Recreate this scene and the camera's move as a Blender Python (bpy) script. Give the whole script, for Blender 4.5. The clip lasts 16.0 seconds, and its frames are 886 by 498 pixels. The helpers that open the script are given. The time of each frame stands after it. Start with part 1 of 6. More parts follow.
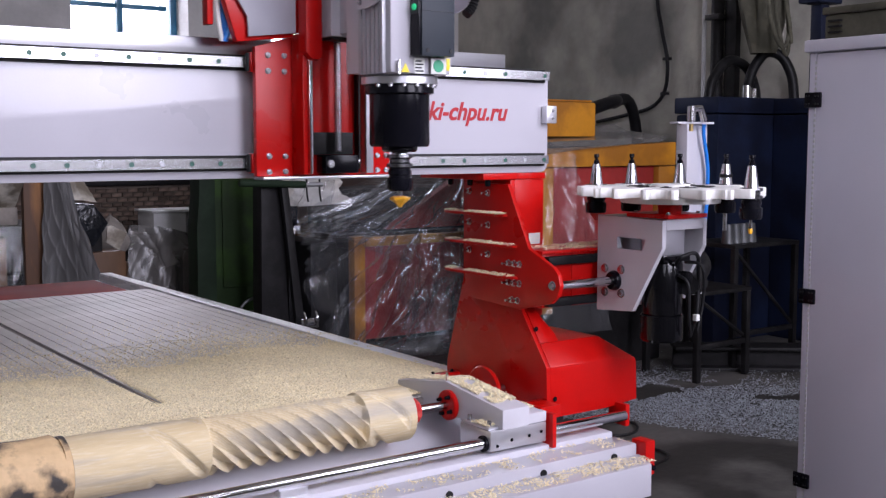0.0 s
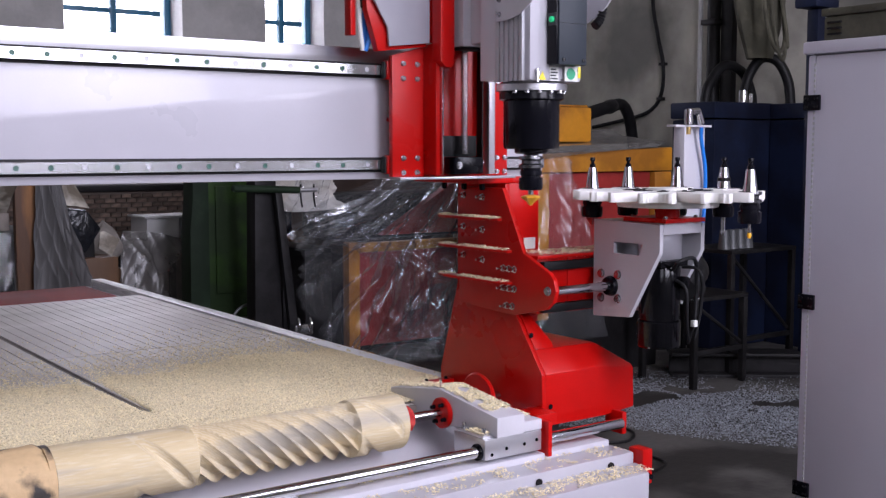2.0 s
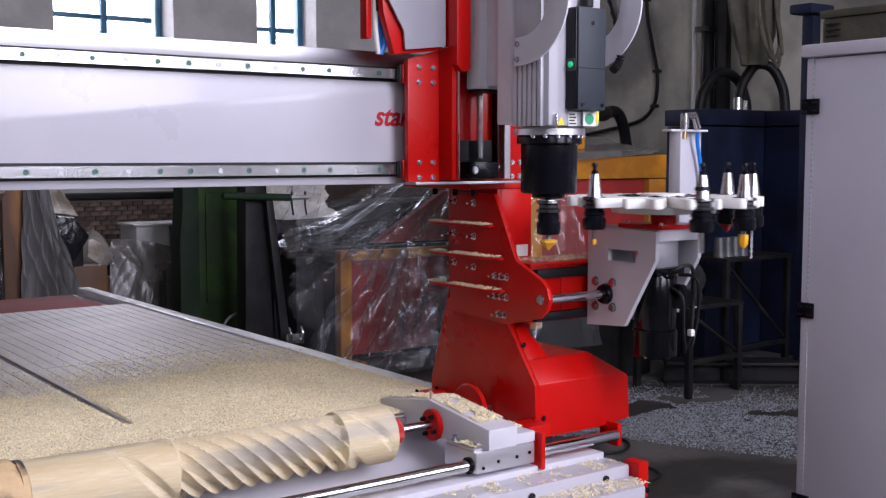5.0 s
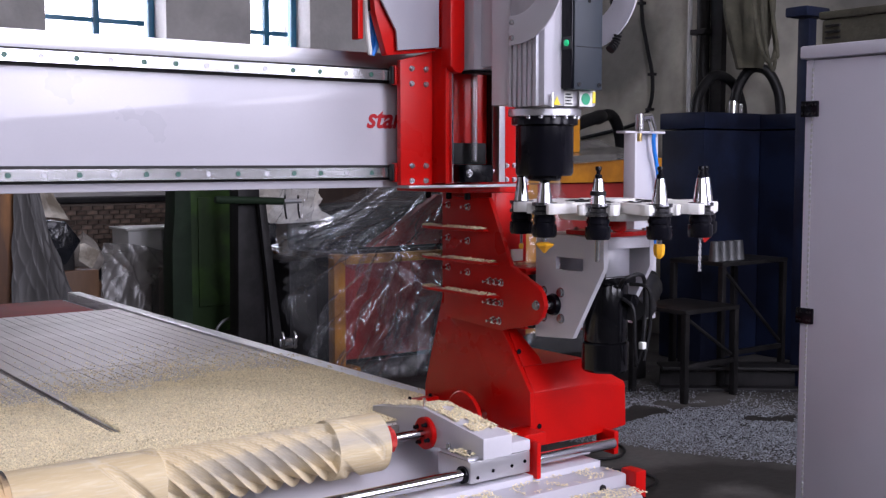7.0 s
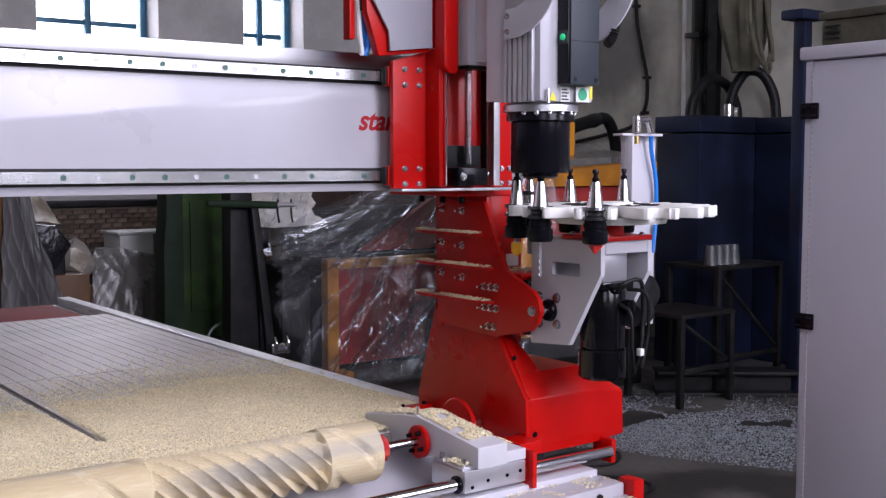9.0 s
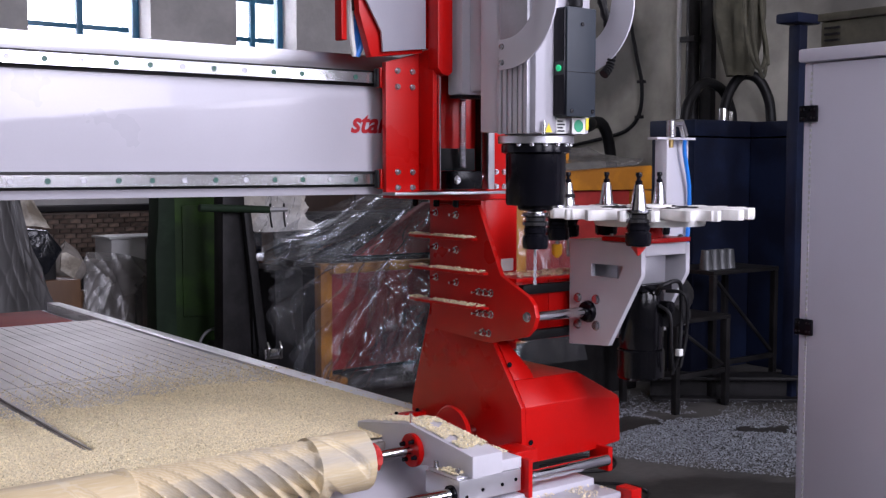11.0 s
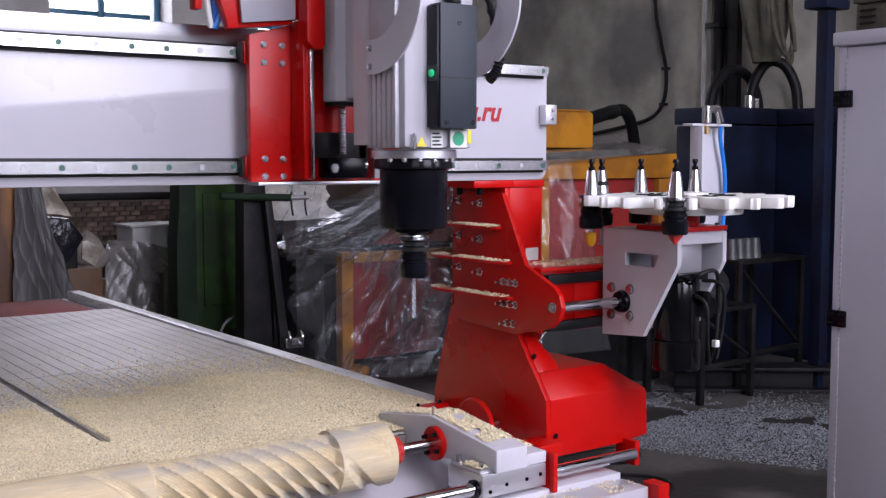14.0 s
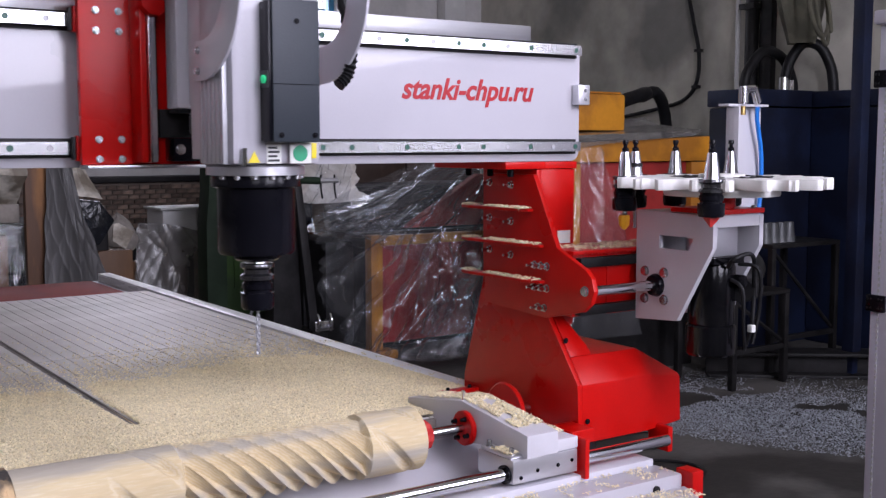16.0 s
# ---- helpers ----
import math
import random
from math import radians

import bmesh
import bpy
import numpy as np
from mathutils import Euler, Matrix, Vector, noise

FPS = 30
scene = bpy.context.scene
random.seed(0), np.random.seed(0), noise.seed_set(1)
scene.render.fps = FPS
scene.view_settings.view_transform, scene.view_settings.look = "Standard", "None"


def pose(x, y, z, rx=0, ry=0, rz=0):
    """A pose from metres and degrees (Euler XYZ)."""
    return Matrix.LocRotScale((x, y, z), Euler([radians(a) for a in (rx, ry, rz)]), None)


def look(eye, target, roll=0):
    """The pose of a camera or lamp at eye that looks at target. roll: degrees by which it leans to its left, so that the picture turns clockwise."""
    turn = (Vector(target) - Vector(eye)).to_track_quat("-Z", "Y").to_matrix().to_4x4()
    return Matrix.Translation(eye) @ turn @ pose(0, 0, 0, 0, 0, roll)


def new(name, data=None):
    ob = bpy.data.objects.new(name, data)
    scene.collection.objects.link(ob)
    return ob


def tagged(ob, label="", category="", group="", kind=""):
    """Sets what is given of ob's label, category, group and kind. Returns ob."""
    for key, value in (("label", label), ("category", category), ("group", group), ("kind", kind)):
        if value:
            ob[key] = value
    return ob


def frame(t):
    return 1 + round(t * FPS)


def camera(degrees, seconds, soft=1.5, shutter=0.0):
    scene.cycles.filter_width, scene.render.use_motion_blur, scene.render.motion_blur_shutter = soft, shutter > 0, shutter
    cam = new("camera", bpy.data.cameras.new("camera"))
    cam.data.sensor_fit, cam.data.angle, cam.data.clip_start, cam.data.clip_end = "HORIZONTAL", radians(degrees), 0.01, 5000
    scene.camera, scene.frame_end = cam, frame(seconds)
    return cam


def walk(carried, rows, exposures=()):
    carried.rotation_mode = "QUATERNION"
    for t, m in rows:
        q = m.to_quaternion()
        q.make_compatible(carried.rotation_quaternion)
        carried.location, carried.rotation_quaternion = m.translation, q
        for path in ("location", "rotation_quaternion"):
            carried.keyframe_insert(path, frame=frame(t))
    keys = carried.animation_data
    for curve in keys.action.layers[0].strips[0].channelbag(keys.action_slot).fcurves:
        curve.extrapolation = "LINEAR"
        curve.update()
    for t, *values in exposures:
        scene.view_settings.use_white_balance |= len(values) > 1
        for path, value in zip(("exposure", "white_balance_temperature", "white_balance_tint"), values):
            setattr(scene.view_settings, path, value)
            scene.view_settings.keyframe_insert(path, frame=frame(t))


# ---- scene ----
cam = camera(43.502, 16.0, soft=1.3, shutter=0.5)
PATH = [
    (0, pose(-0.0843, -0.1811, 1.4257, 84.485, 0.000, -35.800)),
    (1, pose(-0.0691, -0.1648, 1.4218, 84.650, 0.000, -35.905)),
    (2, pose(-0.0539, -0.1484, 1.4181, 84.811, 0.000, -36.010)),
    (3, pose(-0.0393, -0.1329, 1.4148, 84.971, 0.000, -36.111)),
    (4, pose(-0.0239, -0.1167, 1.4115, 85.122, 0.000, -36.209)),
    (6.5, pose(0.0134, -0.0741, 1.4087, 85.390, 0.000, -36.525)),
    (7.5, pose(0.0281, -0.0549, 1.4076, 85.483, 0.000, -36.673)),
    (9, pose(0.0502, -0.0265, 1.4060, 85.636, 0.000, -36.900)),
    (11.5, pose(0.0815, 0.0155, 1.4025, 85.945, 0.000, -37.286)),
    (12, pose(0.0869, 0.0239, 1.4021, 85.993, 0.000, -37.333)),
    (12.5, pose(0.0925, 0.0319, 1.4017, 85.935, 0.000, -37.214)),
    (13, pose(0.0987, 0.0395, 1.4008, 85.740, 0.000, -36.830)),
    (13.5, pose(0.0998, 0.0441, 1.4000, 85.521, 0.000, -36.501)),
    (14, pose(0.1052, 0.0520, 1.3998, 85.284, 0.000, -36.104)),
    (15, pose(0.1129, 0.0668, 1.3978, 84.838, 0.000, -35.398)),
    (16, pose(0.1218, 0.0789, 1.3943, 84.449, 0.000, -34.587)),
]
walk(cam, PATH)

# ---- light ----
world = bpy.data.worlds.new("world")
scene.world = world
world.use_nodes = True
wn = world.node_tree.nodes
sky = wn.new("ShaderNodeTexSky")
sky.sky_type, sky.sun_disc = "NISHITA", False
sky.sun_elevation, sky.sun_rotation = radians(38), radians(200)
wn["Background"].inputs["Strength"].default_value = 0.12
world.node_tree.links.new(sky.outputs["Color"], wn["Background"].inputs["Color"])
sun = new("sun", bpy.data.lights.new("sun", "SUN"))
sun.data.energy, sun.data.angle, sun.data.color = 0.8, radians(12), (1.0, 0.95, 0.88)
sun.matrix_world = look((0, 0, 20), (3, 14, 0))
scene.view_settings.exposure = 0.0

FRONT_Y = -2.2


def window_light(x, y, z, w, h, turn, power):
    """Daylight standing in a window's opening; turn about z, 0 shines towards +y."""
    d = bpy.data.lights.new("window_daylight", "AREA")
    d.shape, d.size, d.size_y, d.energy, d.color = "RECTANGLE", w, h, power, (0.845, 0.815, 1.0)
    ob = new("window_daylight", d)
    ob.matrix_world = pose(x, y, z, 90, 0, turn)
    return ob


# area lamps shine along their -z: pitched by 90 they shine towards +y
for wx, watts in ((-0.9, 64), (1.6, 262), (4.1, 205)):
    window_light(wx, FRONT_Y + 0.02, 3.75, 1.5, 4.1, 0, watts)
# overcast sky behind the two back windows
window_light(3.35, 9.66, 3.14, 0.95, 1.9, 180, 45)
window_light(4.93, 9.66, 3.14, 0.5, 1.9, 180, 30)


# ---- materials ----
def mat(name, color, rough=0.5, metal=0.0, vary=0.12, scale=6.0, grain=60.0, bump=0.1, dark=None, coat=0.0, stretch=(1, 1, 1), patch=(0.45, 0.6), spec=0.5, dist=0.004):
    """A surface with variation at two scales, some wear and fine relief."""
    m = bpy.data.materials.new(name)
    m.use_nodes = True
    nt = m.node_tree
    n, l = nt.nodes, nt.links
    b = n["Principled BSDF"]
    b.inputs["Metallic"].default_value = metal
    b.inputs["Coat Weight"].default_value = coat
    b.inputs["Specular IOR Level"].default_value = spec
    tc = n.new("ShaderNodeTexCoord")
    mp = n.new("ShaderNodeMapping")
    mp.inputs["Scale"].default_value = stretch
    l.new(tc.outputs["Object"], mp.inputs["Vector"])
    n1 = n.new("ShaderNodeTexNoise")
    n1.inputs["Scale"].default_value, n1.inputs["Detail"].default_value = scale, 5
    n2 = n.new("ShaderNodeTexNoise")
    n2.inputs["Scale"].default_value, n2.inputs["Detail"].default_value = grain, 4
    l.new(mp.outputs[0], n1.inputs["Vector"])
    l.new(mp.outputs[0], n2.inputs["Vector"])
    ramp = n.new("ShaderNodeValToRGB")
    ramp.color_ramp.elements[0].position, ramp.color_ramp.elements[1].position = patch
    d = dark or tuple(c * (1 - 2.2 * vary) for c in color)
    ramp.color_ramp.elements[0].color = (*[max(c, 0) for c in d], 1)
    ramp.color_ramp.elements[1].color = (*color, 1)
    l.new(n1.outputs["Fac"], ramp.inputs["Fac"])
    hsv = n.new("ShaderNodeHueSaturation")
    mr = n.new("ShaderNodeMapRange")
    mr.inputs["To Min"].default_value, mr.inputs["To Max"].default_value = 1 - vary, 1 + vary
    l.new(n2.outputs["Fac"], mr.inputs["Value"])
    l.new(mr.outputs[0], hsv.inputs["Value"])
    l.new(ramp.outputs["Color"], hsv.inputs["Color"])
    l.new(hsv.outputs["Color"], b.inputs["Base Color"])
    rr = n.new("ShaderNodeMapRange")
    rr.inputs["To Min"].default_value, rr.inputs["To Max"].default_value = max(rough - 0.1, 0.03), min(rough + 0.1, 1)
    l.new(n1.outputs["Fac"], rr.inputs["Value"])
    l.new(rr.outputs[0], b.inputs["Roughness"])
    if bump:
        bp = n.new("ShaderNodeBump")
        bp.inputs["Strength"].default_value, bp.inputs["Distance"].default_value = bump, dist
        l.new(n2.outputs["Fac"], bp.inputs["Height"])
        l.new(bp.outputs[0], b.inputs["Normal"])
    return m


def wood_mat():
    m = mat("pine_wood", (0.73, 0.645, 0.46), 0.65, vary=0.09, scale=11, grain=130, bump=0.3, spec=0.2, dark=(0.62, 0.51, 0.33), stretch=(0.16, 1, 1), patch=(0.3, 0.6))
    nt = m.node_tree
    n, l = nt.nodes, nt.links
    b = n["Principled BSDF"]
    hsv = next(x for x in n if x.bl_idname == "ShaderNodeHueSaturation")
    tc = next(x for x in n if x.bl_idname == "ShaderNodeTexCoord")
    mp = n.new("ShaderNodeMapping")
    mp.inputs["Scale"].default_value = (0.12, 1, 1)
    l.new(tc.outputs["Object"], mp.inputs["Vector"])
    w = n.new("ShaderNodeTexWave")
    w.wave_type, w.rings_direction = "RINGS", "X"
    w.inputs["Scale"].default_value, w.inputs["Distortion"].default_value = 90, 5
    w.inputs["Detail"].default_value, w.inputs["Detail Scale"].default_value = 3, 2.0
    l.new(mp.outputs[0], w.inputs["Vector"])
    stain = n.new("ShaderNodeTexNoise")
    stain.inputs["Scale"].default_value, stain.inputs["Detail"].default_value = 14, 6
    l.new(mp.outputs[0], stain.inputs["Vector"])
    sr = n.new("ShaderNodeValToRGB")
    sr.color_ramp.elements[0].position, sr.color_ramp.elements[1].position = 0.50, 0.64
    l.new(stain.outputs["Fac"], sr.inputs["Fac"])
    mixa = n.new("ShaderNodeMixRGB")
    mixa.blend_type = "MULTIPLY"
    ra = n.new("ShaderNodeMapRange")
    ra.inputs["To Min"].default_value, ra.inputs["To Max"].default_value = 0.0, 0.45
    l.new(w.outputs["Fac"], ra.inputs["Value"])
    l.new(ra.outputs[0], mixa.inputs["Fac"])
    l.new(hsv.outputs["Color"], mixa.inputs["Color1"])
    mixa.inputs["Color2"].default_value = (0.84, 0.73, 0.50, 1)
    mixb = n.new("ShaderNodeMixRGB")
    mf = n.new("ShaderNodeMath")
    mf.operation = "MULTIPLY"
    mf.inputs[1].default_value = 0.75
    l.new(sr.outputs["Color"], mf.inputs[0])
    l.new(mf.outputs[0], mixb.inputs["Fac"])
    l.new(mixa.outputs["Color"], mixb.inputs["Color1"])
    mixb.inputs["Color2"].default_value = (0.38, 0.36, 0.33, 1)
    l.new(mixb.outputs["Color"], b.inputs["Base Color"])
    return m


def film_mat(name, color, body, rough=0.1):
    """Thin plastic film: clear, glossy by Fresnel, with a share of dusty body colour."""
    m = mat(name, color, 0.6, vary=0.08, scale=6, grain=9, bump=0.12, dist=0.012, stretch=(1.8, 1.8, 0.6))
    n, l = m.node_tree.nodes, m.node_tree.links
    bump = next(x for x in n if x.bl_idname == "ShaderNodeBump")
    tr, gl, fr = n.new("ShaderNodeBsdfTransparent"), n.new("ShaderNodeBsdfGlossy"), n.new("ShaderNodeLayerWeight")
    tr.inputs["Color"].default_value = (0.93, 0.94, 0.96, 1)
    gl.inputs["Roughness"].default_value = rough
    fr.inputs["Blend"].default_value = 0.5
    pw, sh = n.new("ShaderNodeMath"), n.new("ShaderNodeMath")
    pw.operation, sh.operation = "POWER", "MULTIPLY_ADD"
    pw.inputs[1].default_value = 3.5
    sh.inputs[1].default_value, sh.inputs[2].default_value = 0.75, 0.045
    l.new(fr.outputs["Facing"], pw.inputs[0])
    l.new(pw.outputs[0], sh.inputs[0])
    rg, rm = n.new("ShaderNodeTexNoise"), n.new("ShaderNodeMapping")
    rg.noise_type = "RIDGED_MULTIFRACTAL"
    rg.inputs["Scale"].default_value, rg.inputs["Detail"].default_value = 6.5, 2
    rm.inputs["Rotation"].default_value = (0, 0.5, 0)
    rm.inputs["Scale"].default_value = (2.6, 1.0, 0.25)
    l.new(n["Texture Coordinate"].outputs["Object"], rm.inputs["Vector"])
    l.new(rm.outputs[0], rg.inputs["Vector"])
    l.new(rg.outputs["Fac"], bump.inputs["Height"])
    bump.inputs["Strength"].default_value, bump.inputs["Distance"].default_value = 0.22, 0.02
    l.new(bump.outputs[0], gl.inputs["Normal"])
    mix1, mix2 = n.new("ShaderNodeMixShader"), n.new("ShaderNodeMixShader")
    nz, mr = n.new("ShaderNodeTexNoise"), n.new("ShaderNodeMapRange")
    nz.inputs["Scale"].default_value = 4
    mr.inputs["From Min"].default_value, mr.inputs["From Max"].default_value = 0.35, 0.65
    mr.inputs["To Min"].default_value, mr.inputs["To Max"].default_value = body * 0.8, min(body * 1.2, 0.95)
    l.new(nz.outputs["Fac"], mr.inputs["Value"])
    l.new(mr.outputs[0], mix1.inputs["Fac"])
    l.new(tr.outputs[0], mix1.inputs[1])
    l.new(n["Principled BSDF"].outputs[0], mix1.inputs[2])
    l.new(sh.outputs[0], mix2.inputs["Fac"])
    l.new(mix1.outputs[0], mix2.inputs[1])
    l.new(gl.outputs[0], mix2.inputs[2])
    l.new(mix2.outputs[0], n["Material Output"].inputs["Surface"])
    return m


def glow(name, color, strength):
    m = bpy.data.materials.new(name)
    m.use_nodes = True
    b = m.node_tree.nodes["Principled BSDF"]
    b.inputs["Base Color"].default_value = (*color, 1)
    b.inputs["Emission Color"].default_value, b.inputs["Emission Strength"].default_value = (*color, 1), strength
    return m


def glass_mat():
    m = bpy.data.materials.new("window_glass")
    m.use_nodes = True
    b = m.node_tree.nodes["Principled BSDF"]
    b.inputs["Transmission Weight"].default_value, b.inputs["Roughness"].default_value, b.inputs["IOR"].default_value = 1.0, 0.05, 1.1
    return m


def by_island(m, amount):
    """Vary the value of each loose piece of a joined mesh."""
    n, l = m.node_tree.nodes, m.node_tree.links
    hsv = next(x for x in n if x.bl_idname == "ShaderNodeHueSaturation")
    g = n.new("ShaderNodeNewGeometry")
    r = n.new("ShaderNodeMapRange")
    r.inputs["To Min"].default_value, r.inputs["To Max"].default_value = 1 - amount, 1 + amount * 0.6
    l.new(g.outputs["Random Per Island"], r.inputs["Value"])
    l.new(r.outputs[0], hsv.inputs["Value"])
    return m


WHITE = mat("white_paint", (0.475, 0.465, 0.505), 0.3, vary=0.025, scale=3, grain=250, bump=0.12, coat=0.2, dist=0.001)
GREY = mat("light_grey_paint", (0.62, 0.61, 0.66), 0.38, vary=0.03, scale=4, grain=300, bump=0.15, coat=0.2, dist=0.001)
COVERGREY = mat("mid_grey_paint", (0.30, 0.295, 0.33), 0.4, vary=0.03, scale=4, grain=300, bump=0.15, dist=0.001)
PLATE_GREY = mat("bracket_grey_paint", (0.60, 0.59, 0.63), 0.4, vary=0.03, scale=5, grain=300, bump=0.15, coat=0.2, dist=0.001)
RED = mat("red_paint", (0.53, 0.004, 0.003), 0.3, vary=0.06, scale=5, grain=180, bump=0.12, spec=0.28, dist=0.001)
# near-white and non-metal: window light mirrored by the rail is put into its colour
RAILSHEEN = mat("milled_rail_painted_sheen", (0.90, 0.90, 0.92), 0.3, 0.0, vary=0.06, scale=6, grain=120, bump=0.1, stretch=(1, 0.1, 1), dist=0.001)
PINKRED = mat("dusty_red_paint", (0.55, 0.07, 0.06), 0.7, vary=0.2, scale=60, grain=200, bump=0.3, dark=(0.40, 0.02, 0.02), spec=0.2)
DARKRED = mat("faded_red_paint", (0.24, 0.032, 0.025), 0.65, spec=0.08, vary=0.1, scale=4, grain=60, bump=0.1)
STEEL = mat("ground_steel", (0.62, 0.62, 0.63), 0.22, 1.0, vary=0.08, scale=8, grain=200, bump=0.05, stretch=(0.1, 1, 1), dist=0.001)
CHROME = mat("polished_steel", (0.72, 0.72, 0.74), 0.1, 1.0, vary=0.05, scale=12, grain=200, bump=0.03, dist=0.001)
BRUSHED = mat("brushed_sheet_steel", (0.55, 0.55, 0.57), 0.34, 1.0, vary=0.1, scale=5, grain=160, bump=0.15, stretch=(0.05, 1, 1), dist=0.001)
BLUED = mat("blued_tool_steel", (0.16, 0.16, 0.17), 0.2, 0.9, vary=0.08, scale=20, grain=200, bump=0.03, dist=0.001)
BOLT = mat("zinc_plated_bolt", (0.50, 0.50, 0.52), 0.24, 0.9, vary=0.08, scale=30, grain=200, bump=0.05)
ALU = mat("machined_aluminium", (0.66, 0.66, 0.69), 0.35, 0.85, vary=0.05, scale=7, grain=200, bump=0.1, stretch=(0.2, 1, 1), dist=0.001)
RIBALU = mat("cast_aluminium", (0.50, 0.50, 0.53), 0.42, 0.35, vary=0.08, scale=9, grain=200, bump=0.1, dist=0.001)
BLACK = mat("black_anodised", (0.006, 0.006, 0.009), 0.2, 0.0, vary=0.1, scale=8, grain=150, bump=0.03, spec=0.18)
JET = mat("gloss_black_paint", (0.004, 0.004, 0.005), 0.16, vary=0.1, scale=8, grain=150, bump=0.03, spec=0.3)
RUBBER = mat("black_rubber", (0.008, 0.008, 0.009), 0.5, spec=0.25, vary=0.15, scale=9, grain=120, bump=0.15)
SLATE = mat("dark_slate_plastic", (0.028, 0.036, 0.046), 0.45, spec=0.3, vary=0.08, scale=7, grain=300, bump=0.2, dist=0.001)
POM = mat("white_plastic", (0.80, 0.79, 0.76), 0.38, vary=0.03, scale=8, grain=160, bump=0.05)
YELLOW = mat("yellow_cutter", (0.85, 0.42, 0.02), 0.35, vary=0.06, scale=20, grain=90, bump=0.05)
REDCUT = mat("red_cutter", (0.55, 0.02, 0.015), 0.35, vary=0.06, scale=20, grain=90, bump=0.05)
BLUETUBE = mat("blue_tube", (0.02, 0.22, 0.75), 0.3, vary=0.05, scale=9, grain=60, bump=0.0)
RAILCAP = mat("teal_plastic_cap", (0.035, 0.12, 0.09), 0.4, vary=0.08, scale=9, grain=60, bump=0.0)
GREEN = mat("green_dot", (0.02, 0.35, 0.17), 0.4, vary=0.05, scale=9, grain=60, bump=0.0)
BRASS = mat("brass", (0.7, 0.5, 0.2), 0.3, 1.0, vary=0.05, scale=9, grain=60, bump=0.0)
LAMPGREEN = glow("green_lamp", (0.02, 0.5, 0.2), 0.5)
WOOD = wood_mat()
BARK = mat("stained_bark_wood", (0.62, 0.44, 0.24), 0.7, vary=0.15, scale=14, grain=60, bump=0.4, dark=(0.05, 0.045, 0.04), patch=(0.42, 0.55))
PVC = mat("grey_pvc_deck", (0.60, 0.575, 0.54), 0.5, vary=0.1, scale=3, grain=160, bump=0.15, dark=(0.46, 0.43, 0.395))
GROOVE = mat("groove_bottom", (0.24, 0.21, 0.19), 0.8, vary=0.15, scale=10, grain=100, bump=0.2)
DUST = mat("sawdust_bed", (0.84, 0.735, 0.49), 0.9, vary=0.16, scale=25, grain=420, bump=0.5, spec=0.1, dark=(0.82, 0.715, 0.475), dist=0.003)
CHIP = by_island(mat("wood_chips", (0.90, 0.80, 0.55), 0.85, spec=0.15, vary=0.02, scale=20, grain=200, bump=0.0), 0.24)
PLASTER = mat("old_plaster", (0.43, 0.41, 0.35), 0.9, vary=0.16, scale=1.3, grain=9, bump=0.5, dark=(0.17, 0.165, 0.145), patch=(0.36, 0.62), dist=0.02)
PILLAR = mat("grey_limewash", (0.50, 0.49, 0.48), 0.85, vary=0.08, scale=2.2, grain=30, bump=0.3, dist=0.01)
CONCRETE = mat("dark_concrete_floor", (0.105, 0.10, 0.094), 0.65, spec=0.3, vary=0.2, scale=1.8, grain=25, bump=0.3, dark=(0.036, 0.034, 0.032), dist=0.01)
CHIPPALE = by_island(mat("pale_plastic_chips", (0.38, 0.41, 0.45), 0.6, vary=0.1, scale=20, grain=100, bump=0.0), 0.4)
BRICK = mat("brown_brick", (0.20, 0.14, 0.11), 0.9, vary=0.25, scale=9, grain=50, bump=0.5, dark=(0.10, 0.08, 0.065))
MORTAR = mat("grey_mortar", (0.20, 0.16, 0.135), 0.95, vary=0.1, scale=9, grain=60, bump=0.3)
BLUEFRAME = mat("blue_window_paint", (0.025, 0.15, 0.26), 0.4, vary=0.1, scale=8, grain=60, bump=0.15)
NAVY = mat("navy_paint", (0.007, 0.013, 0.038), 0.6, vary=0.15, scale=2.5, grain=40, bump=0.15, dark=(0.004, 0.006, 0.018), spec=0.25)
OLIVE = mat("dark_green_paint", (0.030, 0.072, 0.010), 0.55, spec=0.2, vary=0.15, scale=3, grain=50, bump=0.2, dark=(0.018, 0.035, 0.012))
DARKGREEN = mat("blackish_green_paint", (0.018, 0.032, 0.018), 0.6, spec=0.15, vary=0.15, scale=5, grain=50, bump=0.2)
DARKSTEEL = mat("dark_grimy_steel", (0.020, 0.019, 0.020), 0.5, 0.2, spec=0.3, vary=0.2, scale=6, grain=60, bump=0.2)
OCHRE = mat("ochre_paint", (0.58, 0.24, 0.014), 0.5, vary=0.12, scale=3, grain=40, bump=0.15, dark=(0.34, 0.13, 0.012))
MAROON = mat("maroon_paint", (0.36, 0.025, 0.022), 0.5, vary=0.15, scale=3, grain=40, bump=0.15)
BROWN = mat("brown_wood", (0.16, 0.075, 0.028), 0.6, vary=0.15, scale=5, grain=60, bump=0.2, stretch=(1, 1, 0.2))
BROWNDARK = mat("dark_brown_wood", (0.055, 0.032, 0.022), 0.55, vary=0.15, scale=5, grain=60, bump=0.2, stretch=(1, 1, 0.2))
GREYSHEET = mat("grey_dusty_sheet", (0.115, 0.112, 0.112), 0.45, vary=0.15, scale=3, grain=14, bump=0.2, stretch=(2, 2, 0.4), dist=0.01)
OCHREWOOD = mat("orange_brown_wood", (0.30, 0.13, 0.035), 0.6, vary=0.15, scale=5, grain=60, bump=0.2, dark=(0.10, 0.045, 0.02), stretch=(1, 1, 0.2))
